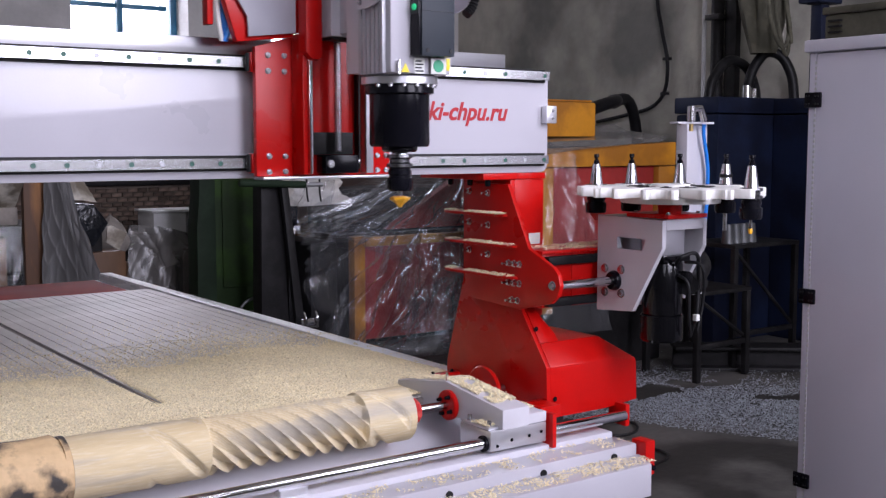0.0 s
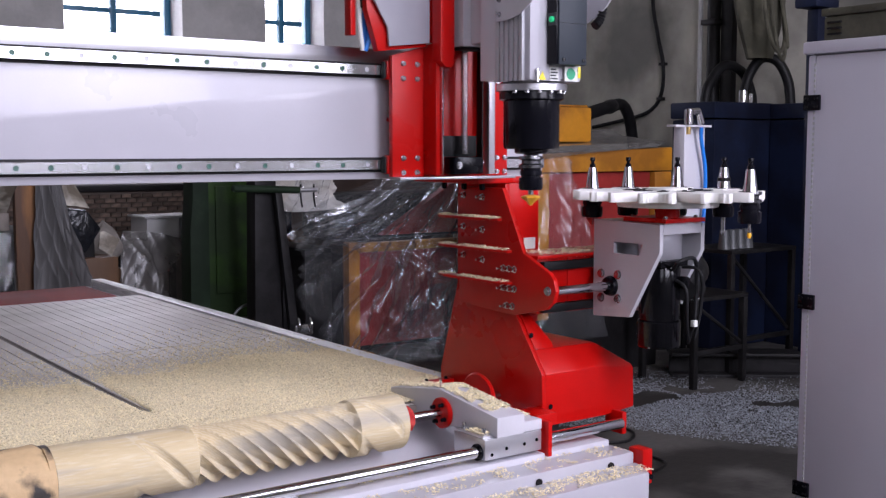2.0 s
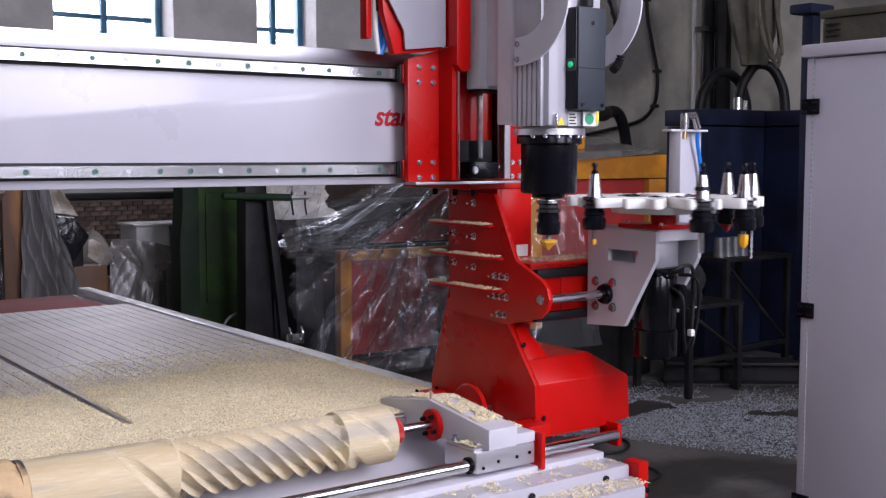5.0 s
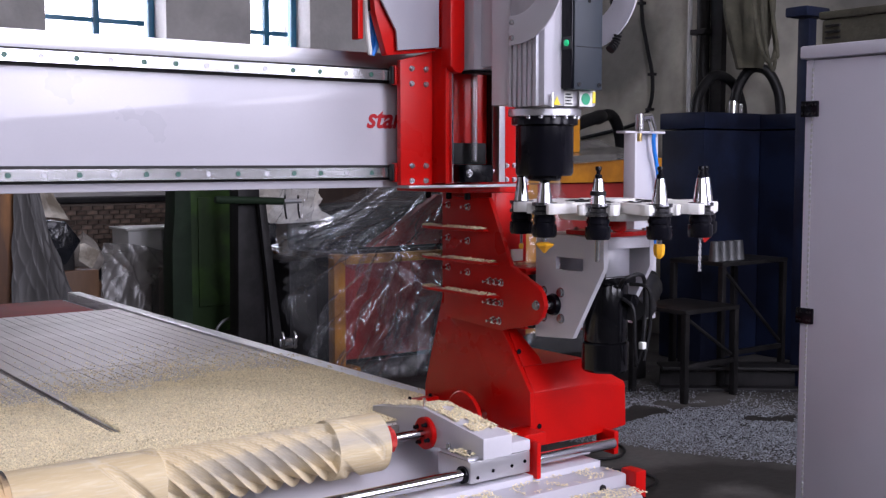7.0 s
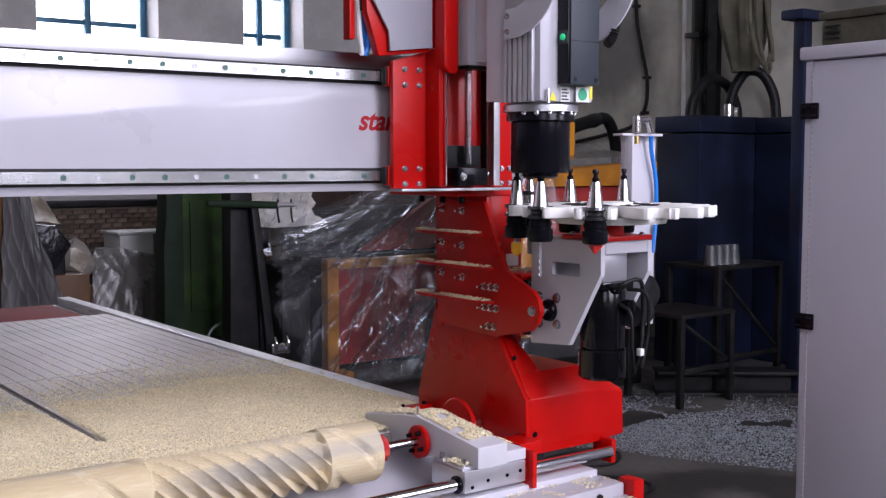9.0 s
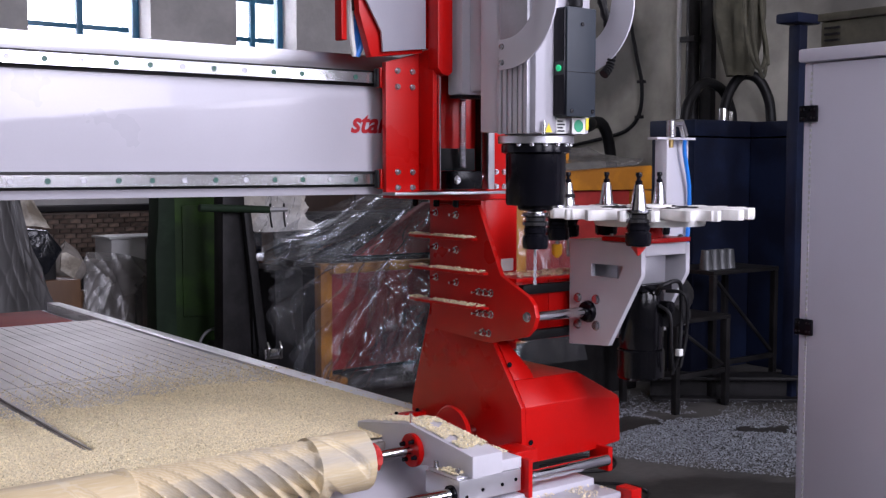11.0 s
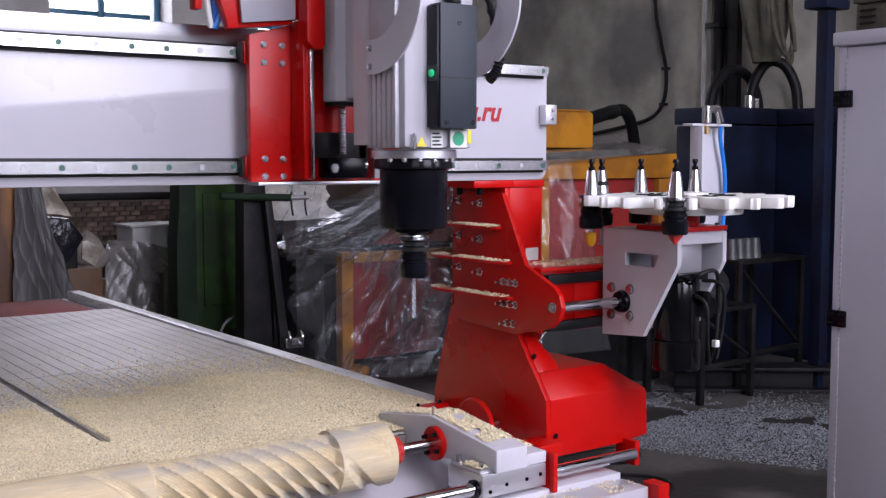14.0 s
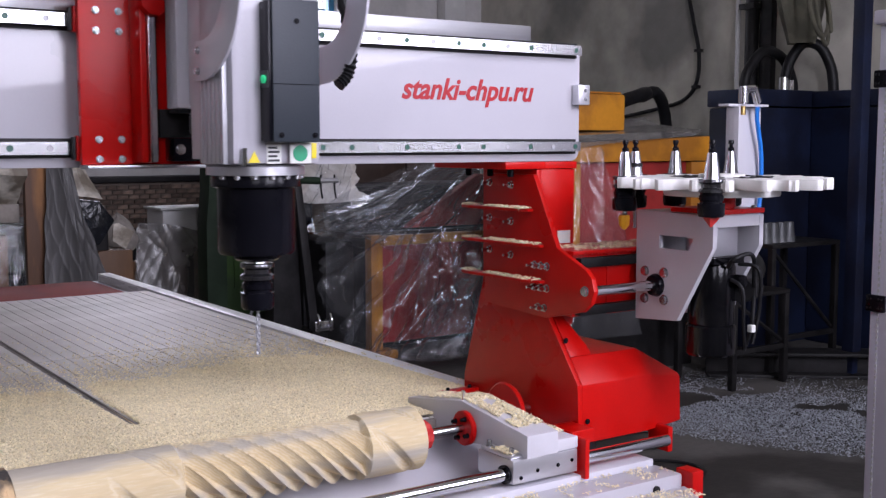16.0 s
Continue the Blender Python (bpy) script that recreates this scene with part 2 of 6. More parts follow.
PALECLOTH = mat("pale_cloth", (0.72, 0.70, 0.66), 0.8, vary=0.08, scale=5, grain=60, bump=0.2, dark=(0.50, 0.47, 0.42))
PALECOVER = mat("pale_dusty_cover", (0.62, 0.58, 0.50), 0.6, vary=0.12, scale=5, grain=40, bump=0.2, dark=(0.20, 0.17, 0.13))
FABRIC = mat("dusty_grey_sack", (0.30, 0.27, 0.24), 0.9, vary=0.12, scale=7, grain=60, bump=0.3)
CANVAS = mat("olive_canvas", (0.105, 0.10, 0.07), 0.9, vary=0.15, scale=8, grain=120, bump=0.4)
PALEBOX = mat("pale_sheet_metal", (0.58, 0.58, 0.57), 0.45, vary=0.06, scale=5, grain=60, bump=0.1)
CABINET = mat("lilac_grey_paint", (0.65, 0.63, 0.71), 0.42, vary=0.03, scale=2.0, grain=400, bump=0.25, dist=0.0008)
FILM = film_mat("clear_dusty_film", (0.36, 0.37, 0.39), 0.09, 0.08)
FILMDUST = film_mat("dusty_film", (0.21, 0.20, 0.19), 0.62, 0.24)
FILMDARK = mat("black_film", (0.015, 0.017, 0.022), 0.2, vary=0.2, scale=6, grain=14, bump=0.6, dist=0.02)
YELLOWSIGN = mat("yellow_sticker", (0.80, 0.66, 0.03), 0.4, vary=0.03, scale=9, grain=60, bump=0.0)
PAPER = mat("white_sticker", (0.75, 0.76, 0.72), 0.5, vary=0.03, scale=9, grain=60, bump=0.0)
INK = mat("black_ink", (0.03, 0.03, 0.035), 0.5, vary=0.03, scale=9, grain=60, bump=0.0)
REDINK = mat("red_vinyl", (0.40, 0.003, 0.010), 0.5, vary=0.03, scale=9, grain=60, bump=0.0)
GLASS = glass_mat()
OUTSIDE = glow("overcast_distance", (0.92, 0.96, 1.0), 1.7)

# ---- building helpers ----
ORIGIN = {}


def thing(name, at, label, category, group="", kind=""):
    ob = new(name)
    ob.empty_display_size = 0.05
    ob.location = at
    ORIGIN[ob.name] = Vector(at)
    return tagged(ob, label, category, group, kind)


def smooth_by_angle(me, deg=35):
    n = len(me.polygons)
    me.polygons.foreach_set("use_smooth", [True] * n)
    me.set_sharp_from_angle(angle=radians(deg))


def to_mesh(bm, name, material, shift=None, smooth=True):
    if shift is not None:
        bmesh.ops.translate(bm, verts=bm.verts, vec=-shift)
    me = bpy.data.meshes.new(name)
    bm.to_mesh(me)
    bm.free()
    me.materials.append(material)
    if smooth:
        smooth_by_angle(me)
    return me


def part(name, bm, material, parent, label="", smooth=True):
    """Links a bmesh, built in world places, as one mesh under a thing or a part."""
    o = ORIGIN[parent.name]
    ob = new(name, to_mesh(bm, name, material, o, smooth))
    ob.parent = parent
    ORIGIN[ob.name] = o
    if label:
        ob["label"] = label
    return ob


def setting(name, bm, material, label, category, parent=None):
    ob = new(name, to_mesh(bm, name, material))
    ORIGIN[ob.name] = Vector((0, 0, 0))
    if parent:
        ob.parent = parent
        return ob
    return tagged(ob, label, category, kind="structure")


def bevel(bm, w, seg=2):
    if w:
        bmesh.ops.bevel(bm, geom=bm.edges[:], offset=w, segments=seg, profile=0.6, affect="EDGES", clamp_overlap=True)
    return bm


def box(x0, x1, y0, y1, z0, z1, b=0.002, bm=None):
    t = bmesh.new()
    bmesh.ops.create_cube(t, size=1)
    bmesh.ops.scale(t, verts=t.verts, vec=(abs(x1 - x0), abs(y1 - y0), abs(z1 - z0)))
    bmesh.ops.translate(t, verts=t.verts, vec=((x0 + x1) / 2, (y0 + y1) / 2, (z0 + z1) / 2))
    bevel(t, b)
    return join(bm, t)


def join(bm, t):
    if bm is None:
        return t
    me = bpy.data.meshes.new("tmp")
    t.to_mesh(me)
    t.free()
    bm.from_mesh(me)
    bpy.data.meshes.remove(me)
    return bm


def cyl(p, q, r, seg=20, r2=None, b=0.0, bm=None):
    p, q = Vector(p), Vector(q)
    t = bmesh.new()
    bmesh.ops.create_cone(t, cap_ends=True, segments=seg, radius1=r, radius2=r if r2 is None else r2, depth=(q - p).length)
    if b:
        bmesh.ops.bevel(t, geom=[e for e in t.edges if len(e.link_faces) == 2 and any(len(f.verts) > 4 for f in e.link_faces)], offset=b, segments=2, affect="EDGES")
    m = Matrix.Translation((p + q) / 2) @ (q - p).to_track_quat("Z", "Y").to_matrix().to_4x4()
    bmesh.ops.transform(t, matrix=m, verts=t.verts)
    return join(bm, t)


def prism(poly, axis, a0, a1, b=0.0, bm=None, seg=2):
    """A flat outline pulled along an axis; poly holds the two other coordinates in xyz order."""
    t = bmesh.new()

    def at(p, a):
        return {"x": (a, p[0], p[1]), "y": (p[0], a, p[1]), "z": (p[0], p[1], a)}[axis]

    vs = [t.verts.new(at(p, a0)) for p in poly]
    f = t.faces.new(vs)
    r = bmesh.ops.extrude_face_region(t, geom=[f])
    d = Vector(at((0, 0), a1)) - Vector(at((0, 0), a0))
    bmesh.ops.translate(t, verts=[v for v in r["geom"] if isinstance(v, bmesh.types.BMVert)], vec=d)
    bmesh.ops.recalc_face_normals(t, faces=t.faces)
    bevel(t, b, seg)
    return join(bm, t)


def lathe(profile, center, seg=24, bm=None, axis="z"):
    """Turns (radius, height) pairs about an axis through center."""
    t = bmesh.new()
    rings = []
    for r, h in profile:
        ring = []
        for i in range(seg):
            a = 2 * math.pi * i / seg
            c, s = r * math.cos(a), r * math.sin(a)
            p = (c, s, h) if axis == "z" else (h, c, s)
            ring.append(t.verts.new(Vector(center) + Vector(p)))
        rings.append(ring)
    for u, v in zip(rings, rings[1:]):
        for i in range(seg):
            t.faces.new((u[i], u[(i + 1) % seg], v[(i + 1) % seg], v[i]))
    t.faces.new(rings[0])
    t.faces.new(rings[-1])
    bmesh.ops.recalc_face_normals(t, faces=t.faces)
    return join(bm, t)


def tube(points, r, seg=8, bm=None, waves=0.0, every=2):
    """A hose along points, smoothed; waves makes it corrugated."""
    pts = [Vector(p) for p in points]
    fine = []
    steps = 8
    for i in range(len(pts) - 1):
        p0, p1, p2, p3 = pts[max(i - 1, 0)], pts[i], pts[i + 1], pts[min(i + 2, len(pts) - 1)]
        for k in range(steps):
            u = k / steps
            fine.append(0.5 * ((2 * p1) + (-p0 + p2) * u + (2 * p0 - 5 * p1 + 4 * p2 - p3) * u * u + (-p0 + 3 * p1 - 3 * p2 + p3) * u ** 3))
    fine.append(pts[-1])
    t = bmesh.new()
    rings = []
    side = None
    for i, p in enumerate(fine):
        d = (fine[min(i + 1, len(fine) - 1)] - fine[max(i - 1, 0)]).normalized()
        if side is None:
            side = d.orthogonal().normalized()
        side = (side - d * side.dot(d)).normalized()
        up = d.cross(side)
        rr = r * (1 + (waves if i % every == 0 else 0))
        rings.append([t.verts.new(p + (side * math.cos(2 * math.pi * k / seg) + up * math.sin(2 * math.pi * k / seg)) * rr) for k in range(seg)])
    for u, v in zip(rings, rings[1:]):
        for k in range(seg):
            t.faces.new((u[k], u[(k + 1) % seg], v[(k + 1) % seg], v[k]))
    t.faces.new(rings[0])
    t.faces.new(rings[-1])
    bmesh.ops.recalc_face_normals(t, faces=t.faces)
    return join(bm, t)


def sheet(f, nu, nv, thick=0.0, bm=None):
    """A surface from f(u, v) -> point."""
    t = bmesh.new()
    g = [[t.verts.new(f(i / nu, j / nv)) for j in range(nv + 1)] for i in range(nu + 1)]
    for i in range(nu):
        for j in range(nv):
            t.faces.new((g[i][j], g[i + 1][j], g[i + 1][j + 1], g[i][j + 1]))
    bmesh.ops.recalc_face_normals(t, faces=t.faces)
    if thick:
        bmesh.ops.solidify(t, geom=t.faces[:], thickness=thick)
    return join(bm, t)


def bolts(parent, places, axis, r=0.006, h=0.005, name="bolt", material=None):
    """Socket bolts with washers; axis is the way that they stick out."""
    a = Vector(axis)
    base = cyl((0, 0, 0), a * 0.0012, r * 1.28, 14)
    cyl(a * 0.001, a * h, r, 12, b=r * 0.15, bm=base)
    cyl(a * (h - 0.0005), a * (h + 0.0004), r * 0.5, 6, bm=base)
    me = to_mesh(base, name, material or BOLT)
    o = ORIGIN[parent.name]
    for p in places:
        ob = new(name, me)
        ob.parent = parent
        ob.location = Vector(p) - o


def wobble(p, amp, size, seed=0.0):
    return noise.noise(Vector(p) / size + Vector((seed, seed * 1.7, 0))) * amp


# ---- the hall ----
XW, YW, XL, ZC = 6.79, 9.08, -5.0, 6.4


def ground():
    bm = bmesh.new()
    nx, ny = 60, 60
    for i in range(nx + 1):
        for j in range(ny + 1):
            x, y = XL - 60 + (XW + 120 - XL) * i / nx, -70 + 160 * j / ny
            bm.verts.new((x, y, 0))
    bm.verts.ensure_lookup_table()
    for i in range(nx):
        for j in range(ny):
            a = i * (ny + 1) + j
            bm.faces.new((bm.verts[a], bm.verts[a + ny + 1], bm.verts[a + ny + 2], bm.verts[a + 1]))
    setting("floor", bm, CONCRETE, "dark worn concrete workshop floor with grime", "floor")


def wall_with_windows(name, axis, place, thick, span, height, openings, material, label):
    """A wall along x or y with openings (a0, a1, z0, z1) that go through it."""
    cuts = sorted({span[0], span[1], *[o[0] for o in openings], *[o[1] for o in openings]})
    bm = bmesh.new()
    for a, b in zip(cuts, cuts[1:]):
        hole = [o for o in openings if o[0] <= a and b <= o[1]]
        runs = [(0, hole[0][2]), (hole[0][3], height)] if hole else [(0, height)]
        for z0, z1 in runs:
            if axis == "x":
                box(a, b, place, place + thick, z0, z1, 0, bm)
            else:
                box(place, place + thick, a, b, z0, z1, 0, bm)
    bmesh.ops.remove_doubles(bm, verts=bm.verts, dist=0.0005)
    return setting(name, bm, material, label, "wall")


def window(name, x0, x1, z0, z1, y, panes_x, panes_z, label, side=1):
    """A painted wooden window in a wall along x."""
    w = tagged(new(name), label, "window", kind="structure")
    ORIGIN[w.name] = Vector((0, 0, 0))
    f = 0.055
    t = box(x0, x0 + f, y - 0.04, y + 0.04, z0, z1, 0.004)
    box(x1 - f, x1, y - 0.04, y + 0.04, z0, z1, 0.004, t)
    box(x0 + f, x1 - f, y - 0.04, y + 0.04, z0, z0 + f, 0.004, t)
    box(x0 + f, x1 - f, y - 0.04, y + 0.04, z1 - f, z1, 0.004, t)
    part("window_frame", t, BLUEFRAME, w)
    xs = [x0 + f + (x1 - x0 - 2 * f) * i / panes_x for i in range(panes_x + 1)]
    zs = [z0 + f + (z1 - z0 - 2 * f) * i / panes_z for i in range(panes_z + 1)]
    for x in xs[1:-1]:
        part("mullion", box(x - 0.026, x + 0.026, y - 0.03, y + 0.03, z0 + f, z1 - f, 0.003), BLUEFRAME, w)
    for z in zs[1:-1]:
        for xa, xb in zip(xs, xs[1:]):
            part("glazing_bar", box(xa + 0.028, xb - 0.028, y - 0.022, y + 0.022, z - 0.02, z + 0.02, 0.003), BLUEFRAME, w)
    for xa, xb in zip(xs, xs[1:]):
        for za, zb in zip(zs, zs[1:]):
            p = part("pane", box(xa + 0.02, xb - 0.02, y - 0.002, y + 0.002, za + 0.016, zb - 0.016, 0), GLASS, w)
            p.visible_shadow = False
    part("window_sill", box(x0 - 0.05, x1 + 0.05, y - 0.3 * side - 0.1, y - 0.3 * side + 0.1, z0 - 0.06, z0 - 0.003, 0.006), PILLAR, w)
    return w


ground()
BACKWIN = [(2.84, 3.86), (4.66, 5.27)]
wall_with_windows("wall_back", "x", YW, 0.5, (XL, XW + 0.4), ZC, [(a, b, 2.18, 4.1) for a, b in BACKWIN], PILLAR, "grey limewashed masonry wall with tall window openings")
for k, (a, b) in enumerate(BACKWIN):
    window("window_%d" % (k + 1), a, b, 2.18, 4.1, YW + 0.3, 2, 5, "tall blue-painted wooden window with bright panes")
wall_with_windows("wall_right", "y", XW, 0.4, (FRONT_Y - 0.4, YW), ZC, [], PLASTER, "stained grey plaster wall with patches and cracks")
wall_with_windows("wall_left", "y", XL - 0.4, 0.4, (FRONT_Y - 0.4, YW), ZC, [], PLASTER, "stained grey plaster wall")
wall_with_windows("wall_front", "x", FRONT_Y - 0.4, 0.4, (XL, XW), ZC, [(-1.65, -0.15, 1.7, 5.8), (0.85, 2.35, 1.7, 5.8), (3.35, 4.85, 1.7, 5.8)], PLASTER, "plaster wall with large window openings behind the camera")
for k, (a, b) in enumerate([(-1.65, -0.15), (0.85, 2.35), (3.35, 4.85)]):
    window("window_%d" % (k + 3), a, b, 1.7, 5.8, FRONT_Y - 0.2, 3, 5, "blue-painted wooden window lighting the hall", -1)
setting("ceiling", box(XL - 0.4, XW + 0.4, FRONT_Y - 0.4, YW + 0.5, ZC, ZC + 0.25, 0), PLASTER, "grey concrete workshop ceiling", "ceiling")
setting("backdrop", box(-14, 14, YW + 7, YW + 7.1, 0.0, 16, 0), OUTSIDE, "bright overcast sky outside the windows", "backdrop")

# ---- the router: frame, deck, gantry ----
DECK = 0.82
BEAM_Y = 1.874
COL_X = 1.598


def machine_frame():
    t = thing("router_machine", (0.5, 3.2, 0), "white-painted steel frame of a large router table dusted with chips", "router machine")
    for x0, x1 in ((-0.72, -0.60), (1.50, 1.60)):
        part("side_beam", box(x0, x1, 2.0, 4.88, 0.55, 0.79, 0.006), WHITE, t)
    for x in (-0.66, 1.55):
        for y in (2.2, 3.4, 4.7):
            part("leg", box(x - 0.05, x + 0.05, y - 0.05, y + 0.05, 0.0, 0.55, 0.004), WHITE, t)
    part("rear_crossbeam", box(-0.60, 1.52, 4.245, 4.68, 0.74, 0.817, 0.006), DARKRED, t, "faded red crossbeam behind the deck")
    part("front_beam", box(-0.72, 1.735, 1.58, 1.655, 0.30, 0.738, 0.006), WHITE, t, "white front beam with a chip-strewn top ledge")
    part("front_ledge", prism([(-0.72, 1.50), (1.70, 1.50), (1.735, 1.575), (-0.72, 1.575)], "z", 0.64, 0.715, 0.004), WHITE, t)
    part("rail_plinth", box(-0.5, 1.735, 1.66, 1.72, 0.62, 0.748, 0.003), GREY, t)
    part("trough_plate", prism([(1.722, 0.66), (2.0, 0.78), (2.0, 0.77), (1.722, 0.65)], "x", -0.6, 1.50, 0.0), GREY, t, "sloping lilac-grey trough plate under the log")
    part("end_plate", box(1.50, 1.58, 1.83, 2.0, 0.62, 0.80, 0.004), GREY, t)
    part("edge_rail", box(1.603, 1.655, 2.05, 4.86, 0.775, 0.824, 0.003), RAILSHEEN, t, "steel edge rail along the deck with painted-in sheen")
    part("rail_rack", box(1.606, 1.65, 2.05, 4.85, 0.68, 0.772, 0.002), DARKSTEEL, t)
    cap = part("end_cap", box(1.737, 1.768, 1.555, 1.60, 0.665, 0.745, 0.003), RED, t, "small red stop block")
    bolts(cap, [(1.752, 1.553, 0.685)], (0, -1, 0), 0.006, 0.012, material=BLACK)
    cl = part("deck_clamp", box(1.50, 1.598, 2.075, 2.10, 0.8225, 0.838, 0.003), RED, t, "small red clamp bar on the deck edge")
    bolts(cl, [(1.52, 2.0875, 0.838), (1.58, 2.0875, 0.838)], (0, 0, 1), 0.004, 0.006, material=BLACK)
    for x in (1.2, 1.45, 1.66):
        part("plug", cyl((x, 1.575, 0.718), (x, 1.579, 0.718), 0.008, 10), DARKSTEEL, t)


def deck():
    """Grooved panels: raised strips over a lower bed."""
    t = thing("vacuum_deck", (0.5, 3.0, DECK - 0.03), "grey plastic router deck with fine long grooves and dusty panels", "router table")
    part("deck_bed", box(-0.60, 1.596, 1.96, 4.235, DECK - 0.03, DECK - 0.004, 0.0), GROOVE, t, "dark bottoms of the deck grooves")
    for xa, xb in ((-0.58, 0.10), (0.115, 0.852), (0.868, 1.594)):
        for ya, yb in ((1.97, 3.02), (3.028, 4.23)):
            n = int((xb - xa) / 0.040)
            w = (xb - xa) / n
            panel = new("deck_panel")
            panel.parent = t
            ORIGIN[panel.name] = ORIGIN[t.name]
            me = to_mesh(box(0, w - 0.0028, ya, yb, DECK - 0.0038, DECK, 0.0), "deck_strip", PVC)
            for k in range(n):
                ob = new("deck_strip", me)
                ob.parent = panel
                ob.location = Vector((xa + w * k, 0, random.uniform(-0.0002, 0.0002))) - ORIGIN[t.name]


def rod_x(name, x0, x1, y, z, r, label, supports=()):
    t = thing(name, (x0, y, z), label, "guide rod")
    part("shaft", cyl((x0, y, z), (x1, y, z), r, 24, b=0.002), CHROME, t)
    for x in supports:
        part("support", box(x - 0.03, x + 0.03, y - 0.014, y + 0.014, 0.7475, z - r * 0.8, 0.002), ALU, t)
    return t


def tailstock():
    t = thing("tailstock", (1.44, 1.72, 0.757), "machined aluminium tailstock with a red flange, sprinkled with chips", "tailstock")
    blk = box(1.372, 1.53, 1.662, 1.772, 0.757, 0.802, 0.002)
    b = part("slide_block", blk, ALU, t, "machined aluminium slide block")
    bolts(b, [(1.386, 1.685, 0.8085), (1.386, 1.755, 0.8085)], (0, 0, 1), 0.005, 0.012)
    bolts(b, [(1.39, 1.6615, 0.768), (1.43, 1.6615, 0.776), (1.48, 1.6615, 0.778), (1.515, 1.6615, 0.782)], (0, -1, 0), 0.003, 0.001, material=BLACK)
    part("bushing", cyl((1.366, 1.685, 0.772), (1.373, 1.685, 0.772), 0.018, 20), BLACK, t)
    part("upright", prism([(1.658, 0.8025), (1.658, 0.846), (1.872, 0.873), (2.07, 0.842), (2.07, 0.80), (1.85, 0.79), (1.775, 0.8025)], "x", 1.402, 1.478, 0.003), PLATE_GREY, t, "lilac-grey wedge-shaped upright")
    part("upright_foot", box(1.4785, 1.533, 1.664, 1.775, 0.8025, 0.826, 0.003), PLATE_GREY, t)
    ay, az = 1.85, 0.822
    fl = part("flange", cyl((1.389, ay, az), (1.4015, ay, az), 0.035, 28, b=0.002), RED, t, "round red flange")
    bolts(fl, [(1.3888, ay + 0.023 * math.cos(a), az + 0.023 * math.sin(a)) for a in (0.5, 2.07, 3.64, 5.21)], (-1, 0, 0), 0.0042, 0.010, material=BLACK)
    part("quill", cyl((1.3065, ay, az), (1.3885, ay, az), 0.0115, 18), CHROME, t)
    part("set_screw", cyl((1.41, 1.875, 0.872), (1.41, 1.875, 0.892), 0.0035, 10), CHROME, t)
    part("handwheel", lathe([(0.02, 0.0), (0.060, 0.0), (0.064, 0.004), (0.060, 0.011), (0.02, 0.009)], (1.53, 1.895, 0.826), 36, axis="x"), RED, t, "round red handwheel")
    part("wheel_shaft", cyl((1.479, 1.895, 0.826), (1.592, 1.895, 0.826), 0.013, 18), CHROME, t)
    part("bolt_pad", box(1.374, 1.4015, 1.672, 1.765, 0.8025, 0.808, 0.001), ALU, t)
    part("side_cheek", box(1.538, 1.549, 1.648, 1.70, 0.742, 0.82, 0.002), RED, t, "red cheek plate")
    part("cheek_foot", box(1.54, 1.60, 1.69, 1.76, 0.80, 0.826, 0.003), RED, t)


